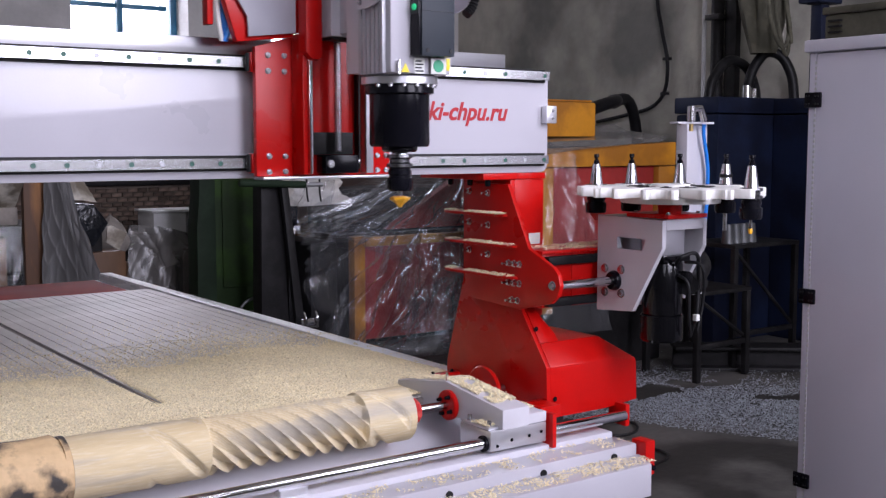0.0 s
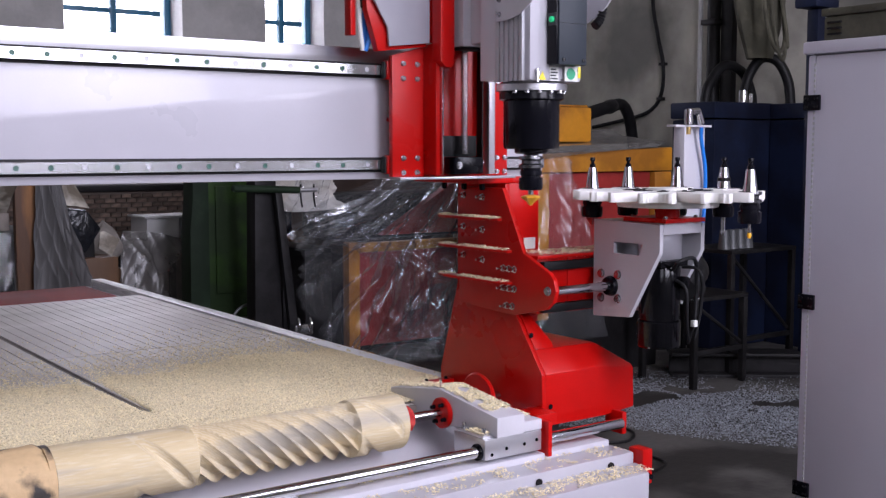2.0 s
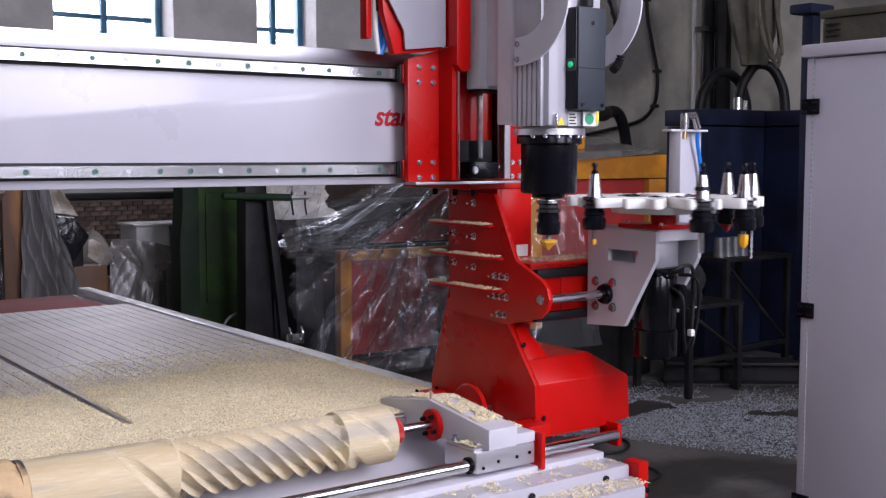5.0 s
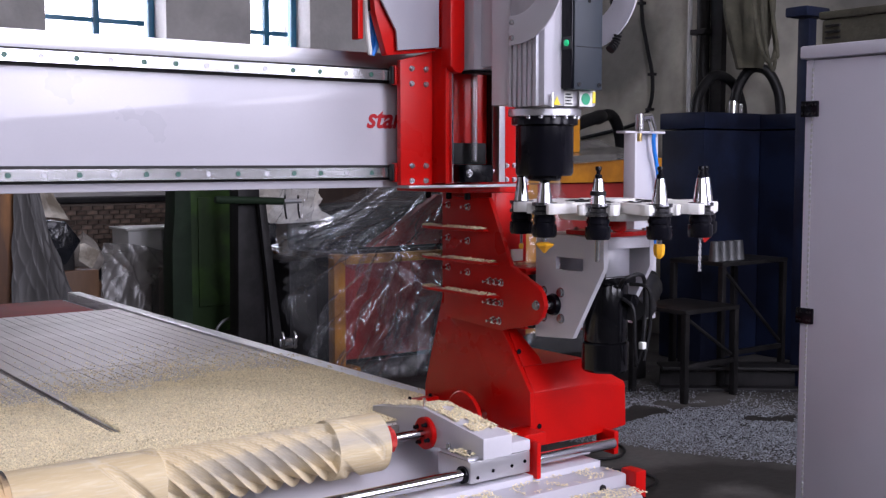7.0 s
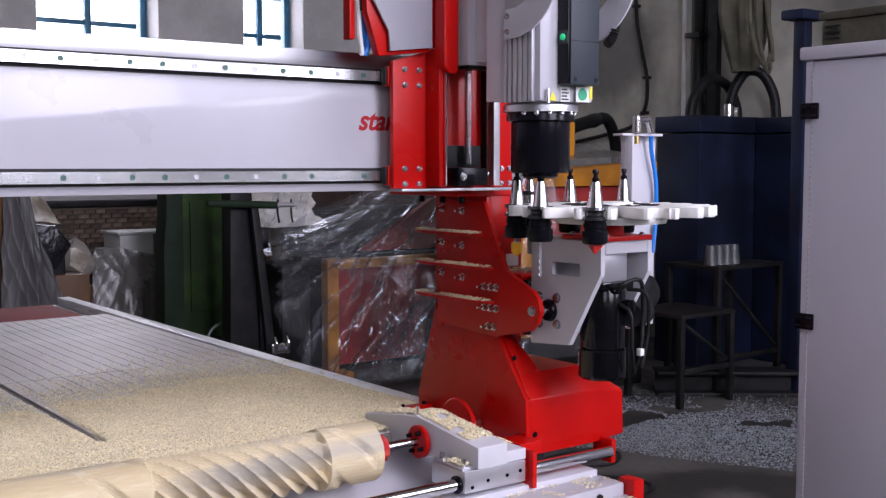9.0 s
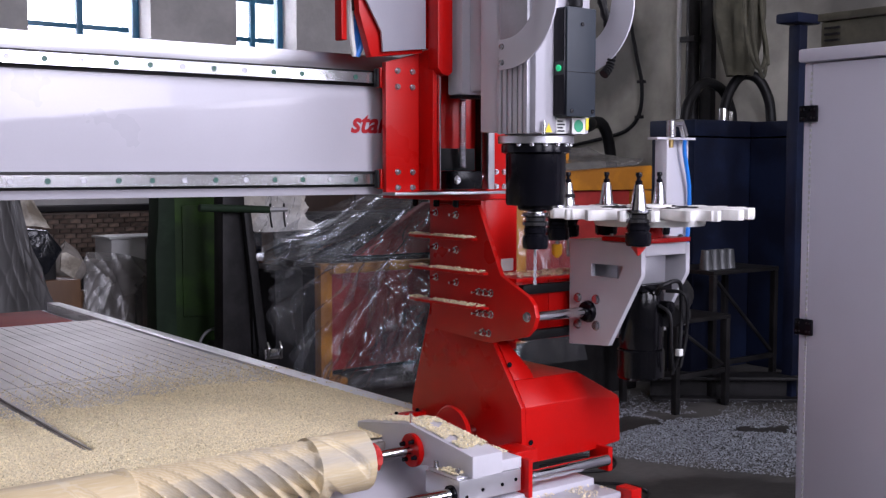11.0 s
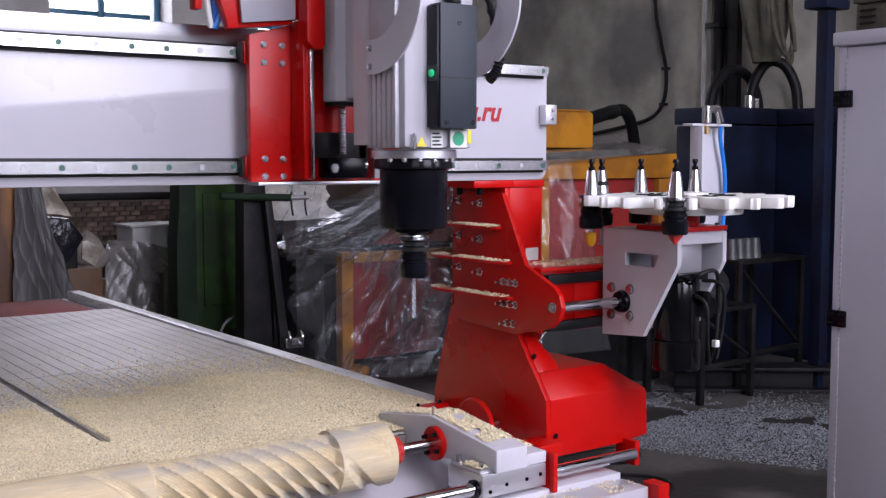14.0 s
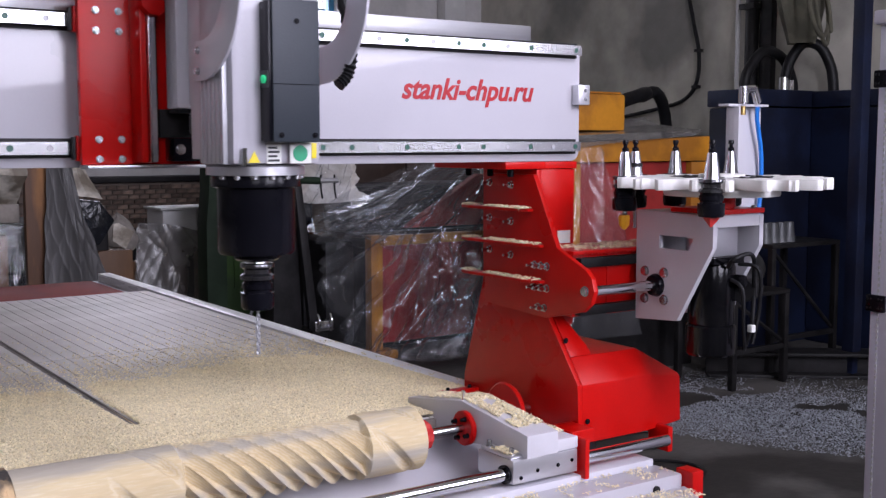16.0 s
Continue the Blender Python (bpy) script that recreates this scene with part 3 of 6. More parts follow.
def carved_log():
    """A turned log with a spiral cut along its middle."""
    cx, cy, cz = 0.86, 1.85, 0.822
    t = thing("carved_log", (cx, cy, cz), "pale pine log with carved spiral flutes, held on a lathe spindle", "carved log")
    R = 0.061
    nu, nv = 460, 168
    bm = bmesh.new()
    x0, x1, pitch = 0.52, 1.268, 0.0377
    ca, cb = 0.785, 1.146
    rings = []
    for i in range(nu + 1):
        x = x0 + (x1 - x0) * i / nu
        ring = []
        for k in range(nv):
            a = 2 * math.pi * k / nv
            r = R
            # nine starts; broad scoops that meet in sharp crests
            ph = a * 9 / (2 * math.pi) - (x - 0.6) / pitch
            fr = ph - math.floor(ph)
            edge = min(max((x - ca) / 0.007, 0), 1) * min(max((cb - x) / 0.007, 0), 1)
            r -= edge * (0.0215 * (fr / 0.76 if fr < 0.76 else (1 - fr) / 0.24) ** 0.52)
            # lone run-out cuts past both ends of the carving
            for lead, xa, xb in ((0.12, 0.66, ca), (0.45, 0.66, ca), (0.78, 0.66, ca), (0.62, cb, 1.255), (0.29, cb, 1.255), (0.95, cb, 1.255)):
                if xa < x < xb:
                    d = (ph - lead * 9 + 4.5) % 9 - 4.5
                    if abs(d + 0.16) < 0.46:
                        fade = min((x - xa) / 0.05, (xb - x) / 0.03, 1)
                        r -= fade * 0.0125 * (1 - abs(d + 0.16) / 0.46) ** 0.7
            r += 0.0007 * noise.noise(Vector((x * 14, math.cos(a) * 3, math.sin(a) * 3)))
            # torn fibres along the cut edges
            r -= edge * 0.0022 * max(noise.noise(Vector((x * 60, math.cos(a) * 9, math.sin(a) * 9))) - 0.15, 0)
            ring.append(bm.verts.new((x, cy + r * math.cos(a), cz + r * math.sin(a))))
        rings.append(ring)
    for u, v in zip(rings, rings[1:]):
        for k in range(nv):
            bm.faces.new((u[k], u[(k + 1) % nv], v[(k + 1) % nv], v[k]))
    bm.faces.new(rings[0])
    bm.faces.new(rings[-1])
    bmesh.ops.recalc_face_normals(bm, faces=bm.faces)
    ob = part("carved_shaft", bm, WOOD, t, smooth=False)
    smooth_by_angle(ob.data, 50)

    def rough(u, v):
        x = 0.12 + 0.397 * u
        a = 2 * math.pi * v
        r = 0.069 + wobble((x * 3, math.cos(a), math.sin(a)), 0.006, 0.6, 3) + wobble((x, math.cos(a) * 0.3, math.sin(a) * 0.3), 0.003, 0.05, 8)
        if u > 0.97:
            r -= 0.006
        return (x, cy + r * math.cos(a), cz + r * math.sin(a))
    part("rough_end", sheet(rough, 40, 64), BARK, t, "unturned rough end with dark bark stains")
    part("rough_face", cyl((0.5075, cy, cz), (0.5185, cy, cz), 0.064, 40), BARK, t)
    part("drive_centre", cyl((1.2685, cy, cz), (1.306, cy, cz), 0.029, 10, b=0.004), PINKRED, t, "faceted red drive centre dusted with chips")
    return t


def gantry_beam():
    t = thing("gantry_beam", (1.0, BEAM_Y, 1.352), "white-painted gantry beam with steel linear rails and red lettering", "gantry beam")
    x0, x1 = -0.75, 1.712
    rc = []
    for cx_, cz_, a0 in ((x1 - 0.022, 1.352 + 0.022, -90), (x1 - 0.022, 1.597 - 0.022, 0)):
        rc += [(cx_ + 0.022 * math.cos(radians(a0 + 15 * k)), cz_ + 0.022 * math.sin(radians(a0 + 15 * k))) for k in range(7)]
    bm = prism(rc + [(x0, 1.597), (x0, 1.352)], "y", BEAM_Y, 2.06, 0.003)
    body = part("beam_body", bm, WHITE, t)
    part("top_cover", box(x0, 1.60, 1.90, 2.02, 1.5985, 1.632, 0.002), BRUSHED, t, "brushed steel strip along the beam top")
    for z, nm in ((1.5825, "upper_rail"), (1.383, "lower_rail")):
        r = bmesh.new()
        prism([(BEAM_Y - 0.001, z - 0.010), (BEAM_Y - 0.001, z + 0.010), (BEAM_Y - 0.009, z + 0.0075), (BEAM_Y - 0.013, z + 0.010), (BEAM_Y - 0.021, z + 0.010), (BEAM_Y - 0.021, z - 0.010), (BEAM_Y - 0.013, z - 0.010), (BEAM_Y - 0.009, z - 0.0075)], "x", x0 + 0.02, 1.698, 0.0, r)
        rail = part(nm, r, STEEL, t)
        part("rail_seat", box(x0 + 0.02, 1.70, BEAM_Y - 0.003, BEAM_Y - 0.0005, z - 0.0155, z + 0.0155, 0.0), DARKSTEEL, t)
        n = int((1.69 - x0) / 0.06)
        me = None
        for i in range(n):
            x = 1.683 - 0.06 * i
            if x < 0.2:
                break
            if me is None:
                b = lathe([(0.0050, 0.0), (0.0050, 0.0008), (0.0034, 0.0008), (0.0030, 0.0002)], (0, 0, 0), 14)
                bmesh.ops.rotate(b, verts=b.verts, cent=(0, 0, 0), matrix=Matrix.Rotation(radians(90), 3, "X"))
                me = to_mesh(b, "rail_bolt", RAILCAP)
                b2 = lathe([(0.0050, 0.0), (0.0050, 0.0008), (0.0034, 0.0008), (0.0030, 0.0002)], (0, 0, 0), 14)
                bmesh.ops.rotate(b2, verts=b2.verts, cent=(0, 0, 0), matrix=Matrix.Rotation(radians(90), 3, "X"))
                me2 = to_mesh(b2, "rail_bolt", RIBALU)
            ob = new("rail_bolt", me2 if i % 5 in (1, 3) else me)
            ob.parent = rail
            ob.location = Vector((x, BEAM_Y - 0.0212, z)) - ORIGIN[rail.name]
    part("end_bumper", box(1.690, 1.722, BEAM_Y - 0.022, BEAM_Y - 0.001, 1.470, 1.512, 0.002), ALU, t)
    bolts(t, [(1.709, BEAM_Y - 0.0225, 1.482), (1.709, BEAM_Y - 0.0225, 1.50)], (0, -1, 0), 0.003, 0.002)
    # lettering
    cu = bpy.data.curves.new("lettering", "FONT")
    cu.body, cu.size, cu.shear, cu.extrude, cu.offset = "stanki-chpu.ru", 0.0575, 0.30, 0.0004, 0.0014
    tmp = new("lettering_curve", cu)
    bpy.context.view_layer.update()
    me = bpy.data.meshes.new_from_object(tmp.evaluated_get(bpy.context.evaluated_depsgraph_get()))
    bpy.data.objects.remove(tmp)
    w = max(v.co.x for v in me.vertices) - min(v.co.x for v in me.vertices)
    me.transform(Matrix.Translation((1.263, BEAM_Y - 0.0008, 1.476)) @ Matrix.Rotation(radians(90), 4, "X") @ Matrix.Diagonal((0.322 / w, 1.0, 1, 1)))
    me.transform(Matrix.Translation(-ORIGIN[t.name]))
    me.materials.clear()
    me.materials.append(REDINK)
    ob = new("lettering", me)
    ob.parent = t
    ob["label"] = "red italic web address lettering"


def loft(sections, b=0.0):
    """Joins outlines in the yz plane at rising x."""
    bm = bmesh.new()
    rings = [[bm.verts.new((x, y, z)) for y, z in prof] for x, prof in sections]
    n = len(rings[0])
    for u, v in zip(rings, rings[1:]):
        for k in range(n):
            bm.faces.new((u[k], u[(k + 1) % n], v[(k + 1) % n], v[k]))
    bm.faces.new(rings[0])
    bm.faces.new(rings[-1])
    bmesh.ops.recalc_face_normals(bm, faces=bm.faces)
    return bevel(bm, b)


def gantry_column():
    t = thing("gantry_column", (COL_X, 1.95, 0.70), "glossy red welded steel gantry column with ribs and bolts", "gantry column")
    X = COL_X
    # lower housing, wide towards the outside
    part("side_plate", prism([(1.735, 0.779), (2.133, 0.79), (2.133, 0.86), (2.062, 1.084), (2.062, 1.335), (1.876, 1.335), (1.85, 1.05), (1.741, 0.902)], "x", X, X + 0.012, 0.0015), RED, t)
    prof = [(1.737, 0.781), (1.741, 0.902), (1.777, 0.953), (2.10, 0.953), (2.12, 0.93), (2.12, 0.781)]
    low = [(1.737, 0.790), (1.741, 0.885), (1.746, 0.893), (2.10, 0.893), (2.12, 0.88), (2.12, 0.790)]
    part("housing", loft([(X + 0.0125, prof), (1.795, prof), (1.893, low)], 0.003), RED, t)
    part("neck", loft([(X + 0.0125, [(1.778, 0.9535), (1.838, 1.038), (2.05, 1.038), (2.05, 0.9535)]), (1.632, [(1.778, 0.9535), (1.838, 1.038), (2.05, 1.038), (2.05, 0.9535)]), (1.668, [(1.778, 0.9535), (1.790, 0.968), (2.05, 0.968), (2.05, 0.9535)])], 0.002), RED, t)
    part("upright_box", box(X + 0.0125, 1.702, 1.876, 2.06, 1.0, 1.336, 0.002), RED, t)
    part("arm_plate", prism([(1.83, 1.030), (1.715, 1.056), (1.692, 1.075), (1.682, 1.10), (1.690, 1.125), (1.706, 1.14), (1.795, 1.178), (1.872, 1.325), (2.04, 1.325), (2.04, 1.04)], "x", X - 0.012, X - 0.0005, 0.0012), RED, t)
    part("top_flange", box(X - 0.085, X + 0.02, 1.872, 2.13, 1.3365, 1.3515, 0.0015), RED, t)
    part("top_pad", box(X + 0.02, 1.705, 1.872, 2.10, 1.3365, 1.3515, 0.0015), RED, t)
    for z, ya in ((1.254, 1.872), (1.182, 1.835), (1.108, 1.832)):
        rib = part("rib", prism([(X - 0.0125, ya), (X - 0.0125, 2.095), (X - 0.036, 2.095), (X - 0.044, 2.06), (X - 0.040, ya + 0.05), (X - 0.026, ya)], "z", z - 0.006, z, 0.001), RED, t)
    places = [(X - 0.0122, 1.945, z) for z in (1.302, 1.224, 1.152)] + [(X - 0.0122, 2.02, z) for z in (1.305, 1.228, 1.158)]
    places += [(X - 0.0122, y, 1.138) for y in (1.865, 1.845, 1.825)] + [(X - 0.0122, y, 1.092) for y in (1.865, 1.845, 1.825)] + [(X - 0.0122, y, 1.051) for y in (1.852, 1.832)]
    bolts(t, places, (-1, 0, 0), 0.0066, 0.008, material=CHROME)
    studs = bmesh.new()
    me = to_mesh(cyl((0, 0, 0), (-0.022, 0, 0), 0.0032, 10, b=0.0006, bm=studs), "stud", CHROME)
    for p in places:
        ob = new("stud", me)
        ob.parent = t
        ob.location = Vector(p) - ORIGIN[t.name]
    bolts(t, [(X - 0.0122, 1.708, 1.099)], (-1, 0, 0), 0.0085, 0.007)
    bolts(t, [(X - 0.05, 1.90, 1.3362), (X - 0.05, 1.97, 1.3362), (X - 0.05, 2.05, 1.3362)], (0, 0, -1), 0.007, 0.016, material=BLACK)
    bolts(t, [(1.622, 1.7365, 0.826), (1.612, 1.795, 0.985)], (0, -1, 0), 0.0045, 0.002, material=BLACK)
    part("foot_plate", box(1.818, 1.832, 1.70, 1.76, 0.7385, 0.792, 0.003), RED, t)
    part("carriage_block", box(1.60, 1.67, 1.76, 2.12, 0.70, 0.785, 0.004), DARKSTEEL, t)
    # sticker, plain shapes only
    part("sticker", box(1.655, 1.690, 1.8738, 1.8756, 1.178, 1.205, 0.0), PAPER, t, "small torn white sticker")


def changer_arm():
    t = thing("changer_arm", (1.75, 1.80, 1.03), "red slide arm with linear rails for the tool changer", "slide arm")
    part("arm_box", box(COL_X + 0.108, 1.895, 1.775, 1.86, 1.035, 1.165, 0.003), RED, t)
    part("arm_root", box(COL_X + 0.0125, COL_X + 0.107, 1.775, 1.874, 1.036, 1.164, 0.003), RED, t)
    part("arm_top", box(COL_X, 1.895, 1.758, 1.862, 1.1655, 1.173, 0.001), RED, t)
    for z in (1.148, 1.05):
        part("rail", box(COL_X + 0.02, 1.89, 1.757, 1.774, z - 0.010, z + 0.010, 0.002), RUBBER, t, "dark linear rail")
    part("cylinder_rod", cyl((COL_X, 1.699, 1.099), (1.90, 1.699, 1.099), 0.0105, 20), CHROME, t, "polished piston rod")


# ---- things that move; built where the tool change happens ----
DISC = Vector((1.689, 1.585, 1.313))
SLIDE = 0.145


def tool_changer():
    """Slide bracket with motor and post, built at its drawn-in place."""
    t = thing("tool_changer_bracket", (1.66, 1.65, 1.03), "grey bracket of the tool changer with black motor and cables", "tool changer")
    s = -SLIDE
    out = [(1.757, 1.252), (1.549, 1.249), (1.549, 1.186), (1.64, 1.032), (1.757, 1.023)]
    # near plate with a slot: built from pieces round the slot
    x0, x1 = 1.772 + s, 1.784 + s
    bm = bmesh.new()
    sl = (1.598, 1.692, 1.176, 1.203)
    prism([(1.757, 1.252), (1.549, 1.249), (1.549, 1.203), (1.757, 1.203)], "x", x0, x1, 0, bm)
    prism([(1.757, 1.203), (1.692, 1.203), (1.692, 1.176), (1.757, 1.176)], "x", x0, x1, 0, bm)
    prism([(1.598, 1.203), (1.549, 1.203), (1.549, 1.186), (1.555, 1.176), (1.612, 1.176)], "x", x0, x1, 0, bm)
    prism([(1.757, 1.176), (1.555, 1.176), (1.64, 1.032), (1.757, 1.023)], "x", x0, x1, 0, bm)
    bmesh.ops.remove_doubles(bm, verts=bm.verts, dist=0.0002)
    part("near_plate", bm, PLATE_GREY, t, "lilac-grey side plate with a slot")
    part("far_plate", prism(out, "x", 1.908 + s, 1.92 + s, 0.001), PLATE_GREY, t)
    part("top_plate", box(1.785 + s, 1.907 + s, 1.56, 1.757, 1.2395, 1.2515, 0.001), PLATE_GREY, t)
    part("front_lip", box(1.785 + s, 1.907 + s, 1.549, 1.558, 1.226, 1.2515, 0.001), PLATE_GREY, t)
    part("rear_plate", box(1.785 + s, 1.907 + s, 1.745, 1.757, 1.03, 1.239, 0.001), PLATE_GREY, t)
    rp = part("turntable_plate", box(1.775 + s, 1.905 + s, 1.535, 1.665, 1.2525, 1.262, 0.001), RED, t, "square red base plate")
    bolts(rp, [(1.79 + s, 1.55, 1.2622), (1.89 + s, 1.55, 1.2622), (1.79 + s, 1.65, 1.2622), (1.89 + s, 1.65, 1.2622)], (0, 0, 1), 0.005, 0.005)
    part("pedestal", cyl((DISC.x, DISC.y, 1.2622), (DISC.x, DISC.y, 1.284), 0.028, 28), RED, t)
    part("gearbox", box(1.805 + s, 1.875 + s, 1.575, 1.645, 1.165, 1.239, 0.003), ALU, t)
    mx = 1.84 + s
    part("motor", lathe([(0.0, 1.025), (0.045, 1.025), (0.047, 1.03), (0.047, 1.142), (0.044, 1.150), (0.0, 1.150)], (mx, 1.61, 0), 32), JET, t, "black servo motor")
    part("motor_cap", lathe([(0.0, 0.962), (0.046, 0.962), (0.050, 0.967), (0.050, 1.022), (0.047, 1.0245), (0.0, 1.0245)], (mx, 1.61, 0), 32), JET, t)
    part("motor_collar", box(1.795 + s, 1.885 + s, 1.566, 1.654, 1.1505, 1.1645, 0.002), JET, t)
    part("plug_socket", cyl((mx + 0.02, 1.566, 1.115), (mx + 0.02, 1.545, 1.115), 0.014, 16, b=0.002), JET, t)
    c = tube([(1.83 + s, 1.56, 1.145), (1.82 + s, 1.535, 1.165), (1.865 + s, 1.53, 1.17), (1.885 + s, 1.54, 1.12), (1.875 + s, 1.535, 1.03), (1.87 + s, 1.55, 0.975)], 0.0045, 8)
    tube([(1.84 + s, 1.56, 1.12), (1.845 + s, 1.535, 1.10), (1.85 + s, 1.535, 1.03), (1.862 + s, 1.54, 0.985)], 0.004, 8, c)
    tube([(1.86 + s, 1.56, 1.15), (1.875 + s, 1.52, 1.14), (1.89 + s, 1.53, 1.06), (1.878 + s, 1.535, 0.99)], 0.004, 8, c)
    part("cable_loop", c, RUBBER, t, "coiled black cables")
    part("plug", box(1.864 + s, 1.876 + s, 1.525, 1.537, 1.015, 1.03, 0.002), PAPER, t)
    part("corrugated_hose", tube([(1.87 + s, 1.56, 1.095), (1.95 + s, 1.60, 1.09), (2.01 + s, 1.66, 1.09), (2.09 + s, 1.71, 1.11), (2.13 + s, 1.757, 1.125)], 0.022, 14, None, 0.12), RUBBER, t, "black corrugated hose")
    bolts(t, [(x0 - 0.0002, y, z) for y, z in ((1.730, 1.126), (1.676, 1.127), (1.730, 1.069), (1.675, 1.071))], (-1, 0, 0), 0.0085, 0.007)
    part("rod_gland", lathe([(0.014, -0.012), (0.021, -0.010), (0.024, -0.002), (0.024, 0.0)], (x0 - 0.0004, 1.699, 1.099), 28, axis="x"), BLACK, t)
    # post with air fitting
    py = 1.76
    p = part("post_plate", box(2.055 + s, 2.158 + s, py, py + 0.006, 1.03, 1.470, 0.001), PLATE_GREY, t, "tall folded grey sheet post")
    part("post_flange", box(2.049 + s, 2.055 + s, py - 0.03, py + 0.006, 1.03, 1.470, 0.001), PLATE_GREY, t)
    part("post_lip", box(2.025 + s, 2.158 + s, py - 0.022, py + 0.008, 1.4705, 1.476, 0.001), PLATE_GREY, t)
    part("post_foot", box(1.9205 + s, 2.0485 + s, 1.735, 1.755, 1.035, 1.10, 0.001), PLATE_GREY, t)
    fit_ = cyl((2.068 + s, py - 0.025, 1.4765), (2.068 + s, py - 0.025, 1.515), 0.011, 12, b=0.002)
    cyl((2.068 + s, py - 0.025, 1.507), (2.105 + s, py - 0.025, 1.510), 0.009, 12, b=0.002, bm=fit_)
    cyl((2.100 + s, py - 0.025, 1.512), (2.116 + s, py - 0.025, 1.478), 0.009, 12, b=0.002, bm=fit_)
    part("air_fitting", fit_, CHROME, t, "chromed elbow air fitting")
    part("brass_nipple", cyl((2.068 + s, py - 0.025, 1.452), (2.068 + s, py - 0.025, 1.4705), 0.006, 12), BRASS, t)
    part("air_tube", tube([(2.116 + s, py - 0.025, 1.47), (2.122 + s, py - 0.02, 1.44), (2.145 + s, py - 0.015, 1.36), (2.148 + s, py - 0.012, 1.27), (2.140 + s, py - 0.012, 1.20)], 0.005, 10), BLUETUBE, t, "blue pneumatic tube")
    return t


def carousel():
    t = thing("tool_carousel", DISC, "white plastic tool carousel disc with ten open forks", "tool carousel")
    cx, cy, z = DISC
    part("hub", lathe([(0.03, -0.028), (0.112, -0.026), (0.114, -0.022), (0.114, -0.0115), (0.02, -0.0115)], (cx, cy, z), 40), POM, t)
    part("hub_cap", lathe([(0.03, 0.0), (0.045, 0.0105), (0.045, 0.0165), (0.0, 0.0165)], (cx, cy, z), 32), POM, t)
    out = [(0.050, -0.014), (0.105, -0.030), (0.150, -0.036), (0.185, -0.040), (0.204, -0.039), (0.211, -0.033), (0.211, -0.026), (0.204, -0.0215)]
    arc = []
    for k in range(9):
        a = radians(-55 - 250 * k / 8)
        arc.append((0.192 + 0.0205 * math.cos(a), 0.0205 * math.sin(a)))
    poly = out + arc + [(x, -y) for x, y in reversed(out)]
    bm = prism(poly, "z", -0.0105, 0.0105, 0.0025)
    me = to_mesh(bm, "fork", POM)
    scr = cyl((0.075, 0, 0.0105), (0.075, 0, 0.0135), 0.005, 12)
    box(0.06, 0.10, -0.011, 0.011, 0.0106, 0.0118, 0.0, scr)
    mes = to_mesh(scr, "fork_clip", DARKSTEEL)
    for k in range(10):
        f = new("fork", me)
        f.parent = t
        f.matrix_basis = pose(0, 0, 0, 0, 0, 36 * k)
        s = new("fork_clip", mes)
        s.parent = f
    return t


